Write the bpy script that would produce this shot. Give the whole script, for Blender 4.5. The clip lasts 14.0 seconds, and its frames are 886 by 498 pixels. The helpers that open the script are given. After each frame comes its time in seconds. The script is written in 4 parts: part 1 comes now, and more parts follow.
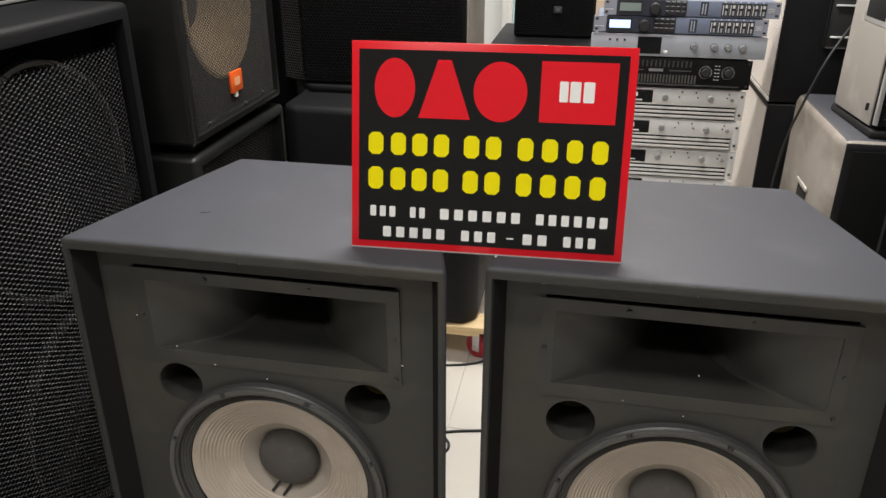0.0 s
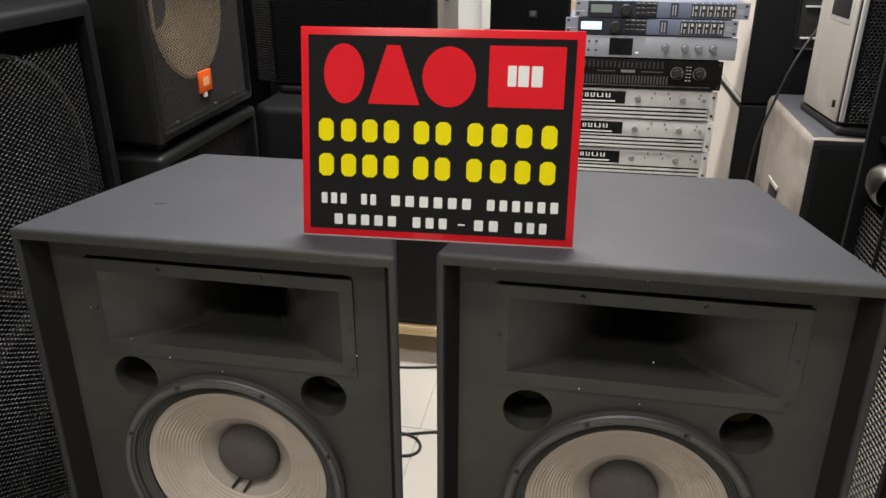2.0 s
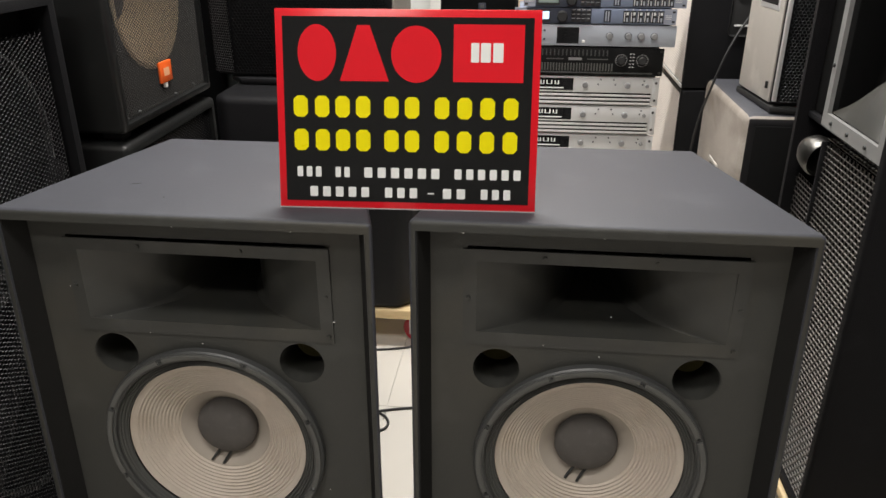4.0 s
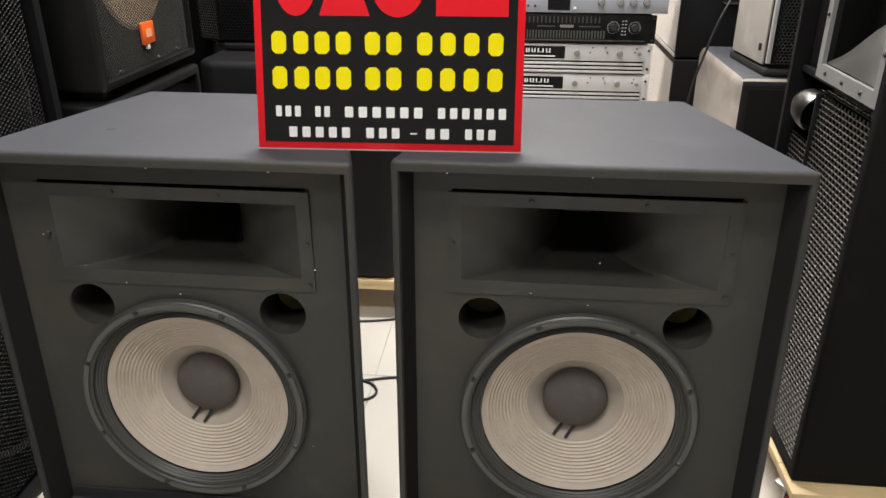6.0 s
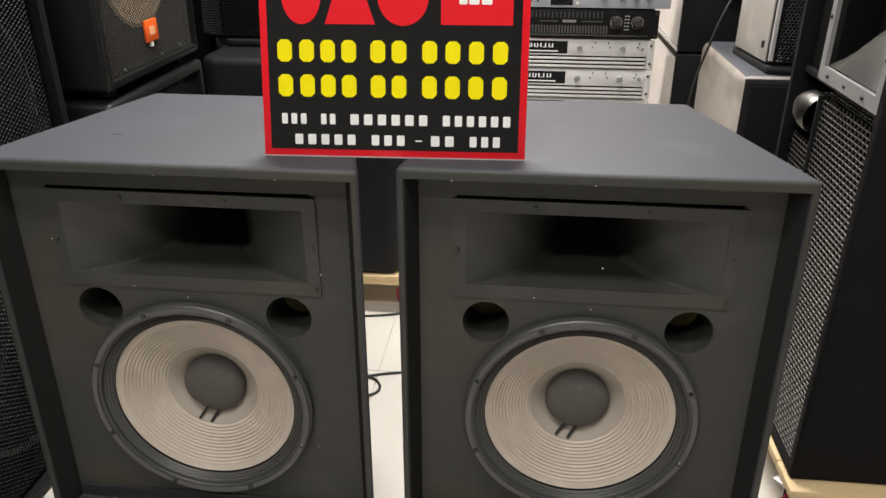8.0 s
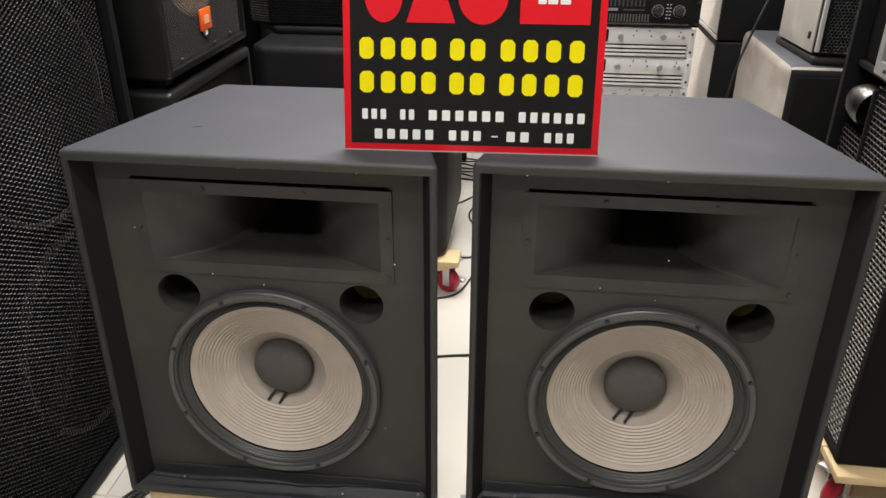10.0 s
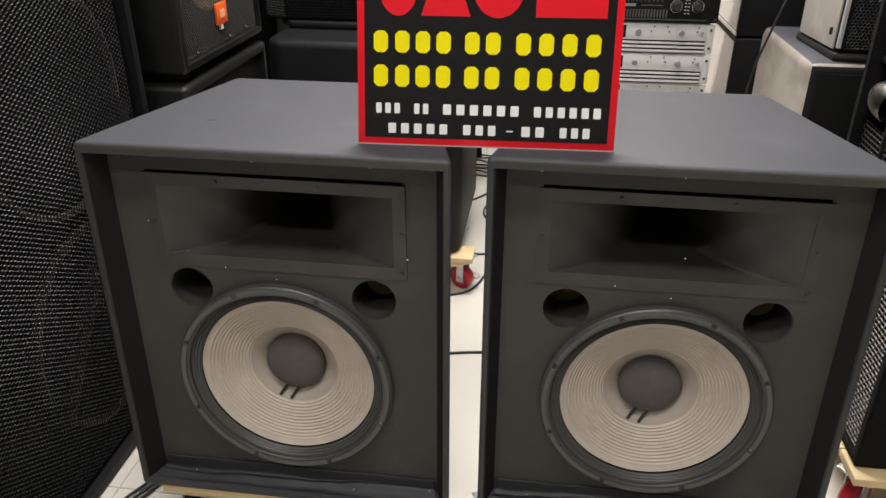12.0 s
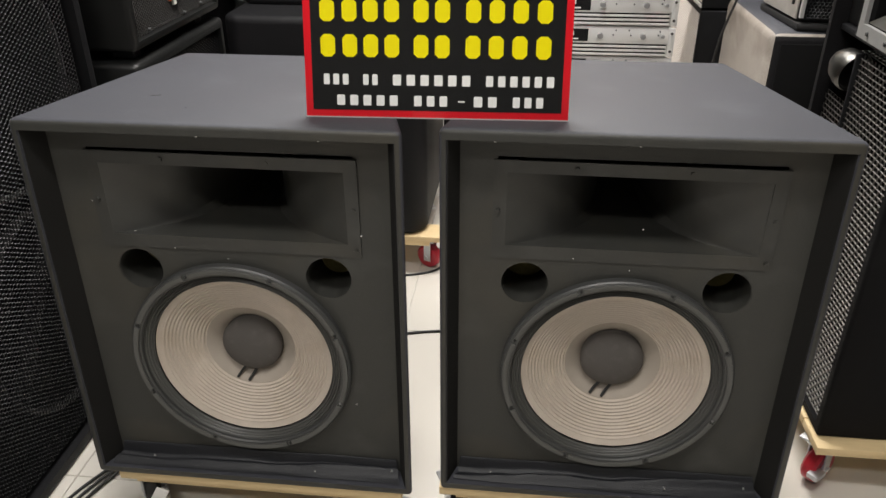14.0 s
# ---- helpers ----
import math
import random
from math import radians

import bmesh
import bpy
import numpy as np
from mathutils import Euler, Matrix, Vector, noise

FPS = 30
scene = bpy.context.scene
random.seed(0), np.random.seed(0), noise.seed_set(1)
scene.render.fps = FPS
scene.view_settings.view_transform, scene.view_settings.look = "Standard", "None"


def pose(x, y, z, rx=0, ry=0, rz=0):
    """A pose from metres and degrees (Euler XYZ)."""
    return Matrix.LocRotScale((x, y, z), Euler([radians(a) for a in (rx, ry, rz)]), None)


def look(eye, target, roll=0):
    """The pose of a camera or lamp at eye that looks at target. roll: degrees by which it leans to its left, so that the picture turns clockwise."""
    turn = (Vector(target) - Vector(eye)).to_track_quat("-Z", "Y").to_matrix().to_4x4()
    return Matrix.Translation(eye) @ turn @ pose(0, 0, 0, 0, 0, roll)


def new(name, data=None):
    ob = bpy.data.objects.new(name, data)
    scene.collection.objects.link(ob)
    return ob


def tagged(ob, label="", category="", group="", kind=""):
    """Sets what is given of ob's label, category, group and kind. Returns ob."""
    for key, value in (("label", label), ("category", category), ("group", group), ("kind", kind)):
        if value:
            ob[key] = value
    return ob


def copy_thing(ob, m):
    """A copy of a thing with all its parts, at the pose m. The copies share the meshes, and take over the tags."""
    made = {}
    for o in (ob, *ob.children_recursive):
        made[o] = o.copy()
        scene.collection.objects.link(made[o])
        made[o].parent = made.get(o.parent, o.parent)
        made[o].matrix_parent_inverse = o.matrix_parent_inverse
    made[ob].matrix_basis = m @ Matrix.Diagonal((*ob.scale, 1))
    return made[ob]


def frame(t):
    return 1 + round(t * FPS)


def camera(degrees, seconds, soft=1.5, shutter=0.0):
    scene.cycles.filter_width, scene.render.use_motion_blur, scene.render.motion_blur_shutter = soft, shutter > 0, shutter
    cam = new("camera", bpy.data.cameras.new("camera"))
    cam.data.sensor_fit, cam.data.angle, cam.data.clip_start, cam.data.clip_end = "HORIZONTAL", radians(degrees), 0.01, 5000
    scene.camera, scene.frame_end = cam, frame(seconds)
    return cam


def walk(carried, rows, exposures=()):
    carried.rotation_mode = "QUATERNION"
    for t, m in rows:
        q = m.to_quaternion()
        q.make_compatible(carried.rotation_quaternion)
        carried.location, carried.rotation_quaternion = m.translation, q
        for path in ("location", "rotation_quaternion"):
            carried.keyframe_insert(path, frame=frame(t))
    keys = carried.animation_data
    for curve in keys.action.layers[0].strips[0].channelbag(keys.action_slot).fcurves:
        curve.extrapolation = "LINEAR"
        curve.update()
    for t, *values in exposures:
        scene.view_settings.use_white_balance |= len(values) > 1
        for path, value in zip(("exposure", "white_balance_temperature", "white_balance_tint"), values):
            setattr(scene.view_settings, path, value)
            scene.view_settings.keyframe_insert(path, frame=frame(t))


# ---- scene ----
cam = camera(60.5, 14.0)
PATH = [
    (0, (0.135, -0.887, 1.272), (-0.205, 0.893, 0.428), 0.1),
    (0.5, (0.148, -0.885, 1.267), (-0.205, 0.905, 0.447), 0.0),
    (1, (0.158, -0.887, 1.267), (-0.2, 0.906, 0.456), -0.0),
    (1.5, (0.174, -0.888, 1.255), (-0.17, 0.91, 0.45), 0.1),
    (2, (0.194, -0.887, 1.234), (-0.132, 0.913, 0.425), -0.0),
    (2.5, (0.181, -0.922, 1.217), (-0.116, 0.881, 0.404), -0.4),
    (3, (0.173, -0.951, 1.228), (-0.046, 0.865, 0.419), -0.1),
    (5.5, (0.188, -0.981, 1.159), (0.003, 0.836, 0.344), 0.1),
    (6, (0.193, -0.973, 1.136), (0.011, 0.841, 0.315), 0.1),
    (6.5, (0.195, -0.973, 1.143), (0.01, 0.84, 0.318), 0.1),
    (7, (0.19, -0.979, 1.167), (0.008, 0.829, 0.332), 0.1),
    (7.5, (0.196, -0.975, 1.168), (0.015, 0.831, 0.328), 0.2),
    (8, (0.187, -0.972, 1.169), (0.005, 0.826, 0.312), 0.1),
    (8.5, (0.168, -0.983, 1.184), (-0.016, 0.788, 0.274), 0.1),
    (11, (0.071, -1.013, 1.203), (-0.157, 0.757, 0.302), 0.2),
    (11.5, (0.087, -1.001, 1.2), (-0.153, 0.767, 0.296), 0.2),
    (12, (0.096, -1.002, 1.196), (-0.147, 0.761, 0.284), 0.1),
    (12.5, (0.098, -0.999, 1.192), (-0.137, 0.758, 0.265), 0.0),
    (13, (0.09, -1.003, 1.198), (-0.127, 0.747, 0.254), -0.0),
    (13.5, (0.1, -0.995, 1.188), (-0.096, 0.755, 0.24), 0.0),
    (14, (0.131, -0.98, 1.174), (-0.055, 0.768, 0.221), -0.1),
]
walk(cam, [(t, look(eye, target, roll)) for t, eye, target, roll in PATH],
     [(0, -0.02), (3.2, -0.02), (5.5, 0.24), (8.5, 0.27), (11, 0.17), (14, 0.10)])

# ---- light ----
world = bpy.data.worlds.new("shop_air")
scene.world = world
world.use_nodes = True
world.node_tree.nodes["Background"].inputs[0].default_value = (0.75, 0.85, 1.0, 1)
world.node_tree.nodes["Background"].inputs[1].default_value = 0.05


def ceiling_lamp(x, y, sx, sy, watts, colour=(1.0, 0.965, 0.925), z=2.86):
    data = bpy.data.lights.new("lamp_glow", "AREA")
    data.shape, data.size, data.size_y, data.energy, data.color = "RECTANGLE", sx, sy, watts, colour
    ob = new("lamp_glow", data)
    ob.matrix_basis = pose(x, y, z)
    return ob


# assumed lamps, all out of view; the last is added to brighten the back
LAMPS = [(-0.1, 1.0, 1.2, 0.3, 80), (0.1, -0.9, 1.2, 0.3, 33), (-0.7, -2.0, 1.2, 0.3, 27), (0.1, 2.45, 1.2, 0.3, 34)]
for x, y, sx, sy, watts in LAMPS:
    ceiling_lamp(x, y, sx, sy, watts)


# ---- materials ----
def material(name, colour, rough=0.6, metal=0.0, grain=0.0, size=400.0, spread=0.12, blotch=6.0, spec=0.5, worn=0.0, coat=0.0):
    """Principled surface with fine relief (grain metres, size per metre) and colour variation at two scales."""
    m = bpy.data.materials.new(name)
    m.use_nodes = True
    nt = m.node_tree
    p = nt.nodes["Principled BSDF"]
    co = nt.nodes.new("ShaderNodeTexCoord")
    big = nt.nodes.new("ShaderNodeTexNoise")
    big.inputs["Scale"].default_value, big.inputs["Detail"].default_value = blotch, 6
    fine = nt.nodes.new("ShaderNodeTexNoise")
    fine.inputs["Scale"].default_value, fine.inputs["Detail"].default_value = size, 3
    for n in (big, fine):
        nt.links.new(co.outputs["Object"], n.inputs["Vector"])
    mix = nt.nodes.new("ShaderNodeMix")
    mix.data_type = "RGBA"
    mix.inputs["A"].default_value = (*[c * (1 - spread) for c in colour], 1)
    mix.inputs["B"].default_value = (*[min(1, c * (1 + spread)) for c in colour], 1)
    add = nt.nodes.new("ShaderNodeMath")
    add.operation = "MULTIPLY_ADD"
    nt.links.new(fine.outputs["Fac"], add.inputs[0])
    add.inputs[1].default_value = 0.5
    half = nt.nodes.new("ShaderNodeMath")
    half.operation = "MULTIPLY"
    half.inputs[1].default_value = 0.5
    nt.links.new(big.outputs["Fac"], half.inputs[0])
    nt.links.new(half.outputs[0], add.inputs[2])
    nt.links.new(add.outputs[0], mix.inputs["Factor"])
    last = mix.outputs["Result"]
    if worn:
        ramp = nt.nodes.new("ShaderNodeValToRGB")
        ramp.color_ramp.elements[0].position, ramp.color_ramp.elements[1].position = 0.55, 0.75
        spots = nt.nodes.new("ShaderNodeTexNoise")
        spots.inputs["Scale"].default_value, spots.inputs["Detail"].default_value = blotch * 2.3, 8
        nt.links.new(co.outputs["Object"], spots.inputs["Vector"])
        nt.links.new(spots.outputs["Fac"], ramp.inputs["Fac"])
        dust = nt.nodes.new("ShaderNodeMix")
        dust.data_type = "RGBA"
        dust.inputs["B"].default_value = (*[min(1, c * 1.6 + 0.02) for c in colour], 1)
        k = nt.nodes.new("ShaderNodeMath")
        k.operation = "MULTIPLY"
        k.inputs[1].default_value = worn
        nt.links.new(ramp.outputs["Color"], k.inputs[0])
        nt.links.new(k.outputs[0], dust.inputs["Factor"])
        nt.links.new(last, dust.inputs["A"])
        last = dust.outputs["Result"]
    nt.links.new(last, p.inputs["Base Color"])
    r = nt.nodes.new("ShaderNodeMapRange")
    r.inputs["To Min"].default_value, r.inputs["To Max"].default_value = max(0.02, rough - 0.08), min(1, rough + 0.08)
    nt.links.new(big.outputs["Fac"], r.inputs["Value"])
    nt.links.new(r.outputs["Result"], p.inputs["Roughness"])
    p.inputs["Metallic"].default_value = metal
    p.inputs["Specular IOR Level"].default_value = spec
    p.inputs["Coat Weight"].default_value = coat
    if grain:
        b = nt.nodes.new("ShaderNodeBump")
        b.inputs["Strength"].default_value, b.inputs["Distance"].default_value = 0.8, grain
        nt.links.new(fine.outputs["Fac"], b.inputs["Height"])
        nt.links.new(b.outputs["Normal"], p.inputs["Normal"])
    return m


def wood_material(name, colour):
    m = material(name, colour, 0.6, grain=0.0006, size=120, spread=0.2)
    nt = m.node_tree
    stretch = nt.nodes.new("ShaderNodeMapping")
    stretch.inputs["Scale"].default_value = (0.12, 1.0, 1.0)
    co = next(n for n in nt.nodes if n.type == "TEX_COORD")
    nt.links.new(co.outputs["Object"], stretch.inputs["Vector"])
    for n in nt.nodes:
        if n.type == "TEX_NOISE":
            nt.links.new(stretch.outputs["Vector"], n.inputs["Vector"])
    return m


def glow_material(name, colour, strength):
    m = bpy.data.materials.new(name)
    m.use_nodes = True
    p = m.node_tree.nodes["Principled BSDF"]
    p.inputs["Base Color"].default_value = (*colour, 1)
    p.inputs["Emission Color"].default_value = (*colour, 1)
    p.inputs["Emission Strength"].default_value = strength
    return m


paint = material("textured_black_paint", (0.043, 0.0445, 0.054), 0.62, grain=0.0005, size=380, spread=0.30, worn=0.25, blotch=4.5)
baffle_paint = material("baffle_black", (0.0345, 0.0345, 0.0305), 0.55, grain=0.0004, size=450, spread=0.32, worn=0.4, blotch=5)
horn_plastic = material("horn_plastic", (0.033, 0.033, 0.0298), 0.46, grain=0.0002, size=500, spread=0.25, worn=0.3, blotch=8)
black = material("black_paint", (0.008, 0.008, 0.009), 0.55, grain=0.0006, size=380, spread=0.2, worn=0.06, spec=0.2)
sheen_black = material("satin_black_paint", (0.0105, 0.0110, 0.0108), 0.4, grain=0.0006, size=380, spread=0.25, worn=0.25, spec=0.5)
wadding = material("yellow_wadding", (0.16, 0.135, 0.055), 0.95, grain=0.003, size=90, spread=0.35, blotch=30, spec=0.1)
# near-black for strips that deepen the shaded walls of the recess
recess_dark = material("recess_shade_black", (0.017, 0.0165, 0.0155), 0.95, grain=0.001, size=600, spread=0.3, spec=0.15)
rubber = material("rubber_black", (0.015, 0.015, 0.015), 0.6, spread=0.2)
void = material("dark_cloth", (0.006, 0.006, 0.006), 0.95, spread=0.2, spec=0.1)
mesh_black = material("grille_black", (0.0062, 0.0062, 0.0072), 0.31, spec=0.3, spread=0.2)
mesh_lit_wing = material("grille_lit_wing", (0.022, 0.021, 0.021), 0.35, spread=0.2)
# paler mesh: the reflective sheen is put into its base colour
mesh_sheen = material("grille_sheen_tone", (0.019, 0.017, 0.015), 0.45, spec=0.3, spread=0.3, blotch=9)
cloth_black = material("black_vinyl_cloth", (0.0075, 0.0071, 0.0078), 0.75, grain=0.0010, size=420, spread=0.35, worn=0.12, blotch=7, spec=0.15)
mesh_steel = material("grille_steel", (0.72, 0.66, 0.605), 0.4, metal=0.1, spread=0.15)
mesh_grey = material("grille_grey", (0.135, 0.129, 0.12), 0.35, metal=0.85, spread=0.2)
frame_metal = material("driver_frame_paint", (0.047, 0.048, 0.047), 0.42, grain=0.0002, size=500)
edge_rubber = material("pleated_edge", (0.080, 0.080, 0.075), 0.45)
paper = material("grey_paper_cone", (0.50, 0.435, 0.37), 0.62, grain=0.0004, size=260, spread=0.16, blotch=9, worn=0.2, spec=0.32)


def stain(m, colour, scale, low, high, much):
    """Lay brown stains with a shape of their own over a material's base colour."""
    nt = m.node_tree
    p = nt.nodes["Principled BSDF"]
    old = p.inputs["Base Color"].links[0].from_socket
    co = nt.nodes.new("ShaderNodeTexCoord")
    n = nt.nodes.new("ShaderNodeTexNoise")
    n.inputs["Scale"].default_value, n.inputs["Detail"].default_value, n.inputs["Distortion"].default_value = scale, 5, 0.6
    nt.links.new(co.outputs["Object"], n.inputs["Vector"])
    r = nt.nodes.new("ShaderNodeMapRange")
    r.inputs["From Min"].default_value, r.inputs["From Max"].default_value = low, high
    r.inputs["To Max"].default_value = much
    nt.links.new(n.outputs["Fac"], r.inputs["Value"])
    mix = nt.nodes.new("ShaderNodeMix")
    mix.data_type = "RGBA"
    mix.inputs["B"].default_value = (*colour, 1)
    nt.links.new(r.outputs["Result"], mix.inputs["Factor"])
    nt.links.new(old, mix.inputs["A"])
    nt.links.new(mix.outputs["Result"], p.inputs["Base Color"])


stain(paper, (0.36, 0.275, 0.19), 7.0, 0.50, 0.72, 0.6)
stain(baffle_paint, (0.052, 0.047, 0.036), 4.0, 0.48, 0.68, 0.7)
stain(horn_plastic, (0.05, 0.046, 0.036), 6.0, 0.50, 0.70, 0.6)
# darker inner paper; part of its tone is the shade round the cap
paper_dark = material("shaded_paper_cone", (0.365, 0.32, 0.272), 0.66, grain=0.0002, size=300, spread=0.06, blotch=18, spec=0.3)
cap_felt = material("dust_cap_grey", (0.094, 0.086, 0.08), 0.8, grain=0.0004, size=700, spread=0.22, blotch=22, worn=0.25, spec=0.25)
tan_paper = material("tan_paper_cone", (0.62, 0.47, 0.29), 0.8, spread=0.12, blotch=9)
fabric = material("navy_black_fabric", (0.0048, 0.0056, 0.0085), 0.55, grain=0.0008, size=350, spread=0.3, worn=0.08)
# dusty grey, made pale to carry the light on these cabinet sides
grey_side = material("dusty_lit_grey", (0.47, 0.44, 0.40), 0.5, grain=0.0006, size=380, spread=0.22, blotch=5, worn=0.4)
stained_side = material("stained_grey_paint", (0.315, 0.283, 0.25), 0.5, grain=0.0008, size=300, spread=0.75, blotch=5.5, worn=0.35)
stain(stained_side, (0.10, 0.075, 0.055), 4.0, 0.46, 0.66, 0.8)
horn_grey = material("horn_frame_grey", (0.21, 0.21, 0.205), 0.45, spread=0.15, worn=0.2)
silver = material("brushed_silver", (0.74, 0.74, 0.73), 0.38, metal=0.35, grain=0.0001, size=300, spread=0.08)
silver_bright = material("bright_silver", (0.80, 0.80, 0.79), 0.3, metal=0.5, spread=0.06)
chrome = material("chrome", (0.12, 0.117, 0.11), 0.36, metal=1.0, spread=0.05)
ear_grey = material("ear_blue_grey", (0.30, 0.32, 0.38), 0.4, metal=0.2, spread=0.1)
blue_panel = material("blue_grey_panel", (0.19, 0.225, 0.31), 0.4, metal=0.2, spread=0.08)
dark_panel = material("dark_blue_panel", (0.030, 0.034, 0.048), 0.4, spread=0.1)
amp_black = material("amp_face_black", (0.006, 0.006, 0.006), 0.5, spread=0.2, spec=0.2)
silver_cool = material("cool_silver", (0.44, 0.47, 0.52), 0.4, metal=0.35, grain=0.0001, size=300, spread=0.1)
knob_grey = material("knob_grey", (0.33, 0.33, 0.33), 0.35, metal=0.5, spread=0.1)
edge_grey = material("acrylic_edge_grey", (0.35, 0.34, 0.33), 0.4, spread=0.1)
gloss_black = material("gloss_black", (0.012, 0.012, 0.012), 0.1, spread=0.1, coat=0.5)
sign_black = material("sign_black_acrylic", (0.010, 0.010, 0.010), 0.08, spread=0.1)
sign_red = material("sign_red_vinyl", (0.72, 0.012, 0.022), 0.22, spread=0.05)
sign_yellow = material("sign_yellow_vinyl", (0.85, 0.74, 0.0), 0.3, spread=0.04)
sign_white = material("sign_white_vinyl", (0.82, 0.82, 0.80), 0.3, spread=0.03)
orange = material("orange_badge", (0.85, 0.13, 0.02), 0.35, spread=0.06)
peach = material("peach_print", (0.9, 0.45, 0.25), 0.4, spread=0.04)
white_plastic = material("white_plastic", (0.78, 0.77, 0.74), 0.4, spread=0.05)
red_wheel = material("red_polyurethane", (0.42, 0.02, 0.035), 0.3, spread=0.15)
zinc = material("zinc_plate", (0.55, 0.56, 0.58), 0.35, metal=0.85, spread=0.2)
pine = wood_material("pine_board", (0.70, 0.53, 0.29))
tile_mat = material("white_glazed_tile", (0.60, 0.57, 0.515), 0.2, spread=0.06, blotch=3, worn=0.05)
joint_mat = material("grey_joint", (0.60, 0.58, 0.54), 0.8, grain=0.0004, size=300)
wall_mat = material("white_wall_paint", (0.78, 0.78, 0.76), 0.7, grain=0.0004, size=150, spread=0.04, blotch=2)
grey_wall = material("low_bounce_grey", (0.16, 0.16, 0.16), 0.8, grain=0.0004, size=150, spread=0.06, blotch=2)
ceiling_mat = material("ceiling_paint", (0.75, 0.75, 0.73), 0.8, spread=0.04, blotch=2)
beige = material("beige_panel", (0.66, 0.52, 0.39), 0.45, spread=0.08, blotch=3)
brown_strip = material("brown_strip", (0.20, 0.11, 0.06), 0.45, spread=0.1)
pale_blue = material("pale_blue_sheet", (0.55, 0.75, 0.80), 0.4, spread=0.06)
lcd_lit = glow_material("lit_display", (0.55, 0.72, 1.0), 0.85)
lcd_dull = material("dull_display", (0.22, 0.27, 0.25), 0.25)
tube_glow = glow_material("lamp_diffuser", (1.0, 0.96, 0.9), 3.0)
speck = material("staple_metal", (0.8, 0.8, 0.8), 0.25, metal=0.8)


# ---- building blocks ----
def finish(bm, name, mat, smooth=True):
    me = bpy.data.meshes.new(name)
    bmesh.ops.recalc_face_normals(bm, faces=bm.faces)
    bm.to_mesh(me)
    bm.free()
    me.materials.append(mat)
    if smooth:
        me.shade_smooth()
        me.set_sharp_from_angle(angle=radians(38))
    return me


def part(name, bm, mat, parent, label="", smooth=True):
    ob = new(name, finish(bm, name, mat, smooth))
    ob.parent = parent
    if label:
        ob["label"] = label
    return ob


def thing(name, x, y, z, label, category, rz=0, group="", kind=""):
    ob = new(name)
    ob.empty_display_size = 0.1
    ob.matrix_basis = pose(x, y, z, 0, 0, rz)
    return tagged(ob, label, category, group, kind)


def single(name, bm, mat, label, category, x=0, y=0, z=0, rz=0, kind="", smooth=True):
    ob = new(name, finish(bm, name, mat, smooth))
    ob.matrix_basis = pose(x, y, z, 0, 0, rz)
    return tagged(ob, label, category, kind=kind)


def box(x0, x1, y0, y1, z0, z1, bevel=0.0, seg=2, bm=None):
    bm = bm or bmesh.new()
    return prism([(x0, y0), (x1, y0), (x1, y1), (x0, y1)], z0, z1, bevel, seg, bm)


def prism(foot, z0, z1, bevel=0.0, seg=2, bm=None):
    """Upright prism on a footprint given counter-clockwise."""
    bm = bm or bmesh.new()
    low = [bm.verts.new((x, y, z0)) for x, y in foot]
    top = [bm.verts.new((x, y, z1)) for x, y in foot]
    faces = [bm.faces.new(low[::-1]), bm.faces.new(top)]
    for i in range(len(foot)):
        j = (i + 1) % len(foot)
        faces.append(bm.faces.new((low[i], low[j], top[j], top[i])))
    if bevel:
        edges = {e for f in faces for e in f.edges}
        bmesh.ops.bevel(bm, geom=list(edges), offset=bevel, segments=seg, affect="EDGES", profile=0.5)
    return bm


def spin(profile, centre=(0, 0, 0), axis="y", n=64, bm=None, closed=False, a0=0.0, a1=360.0):
    """Turned shape: profile rows (radius, place along the axis)."""
    bm = bm or bmesh.new()
    full = abs(a1 - a0) >= 360
    count = n if full else n + 1
    rings = []
    for r, h in profile:
        if r < 1e-6:
            v = {"y": (0, h, 0), "z": (0, 0, h), "x": (h, 0, 0)}[axis]
            rings.append([bm.verts.new(Vector(v) + Vector(centre))] * count)
            continue
        ring = []
        for i in range(count):
            a = radians(a0 + (a1 - a0) * i / n)
            c, s = r * math.cos(a), r * math.sin(a)
            v = {"y": (c, h, s), "z": (c, s, h), "x": (h, c, s)}[axis]
            ring.append(bm.verts.new(Vector(v) + Vector(centre)))
        rings.append(ring)
    pairs = list(zip(rings, rings[1:]))
    if closed:
        pairs.append((rings[-1], rings[0]))
    for a, b in pairs:
        for i in range(count if full else count - 1):
            j = (i + 1) % count
            quad = []
            for v in (a[i], a[j], b[j], b[i]):
                if v not in quad:
                    quad.append(v)
            if len(quad) > 2:
                bm.faces.new(quad)
    if closed and not full:
        bm.faces.new([r[0] for r in rings])
        bm.faces.new([r[-1] for r in rings][::-1])
    return bm


def tube(points, radius, name, mat, parent=None, label="", category="", cyclic=False):
    cu = bpy.data.curves.new(name, "CURVE")
    cu.dimensions, cu.bevel_depth, cu.bevel_resolution, cu.resolution_u = "3D", radius, 3, 8
    sp = cu.splines.new("NURBS")
    sp.points.add(len(points) - 1)
    for q, p in zip(sp.points, points):
        q.co = (*p, 1)
    sp.use_endpoint_u, sp.order_u, sp.use_cyclic_u = True, 4, cyclic
    cu.materials.append(mat)
    ob = new(name, cu)
    if parent:
        ob.parent = parent
    elif label:
        tagged(ob, label, category)
    return ob


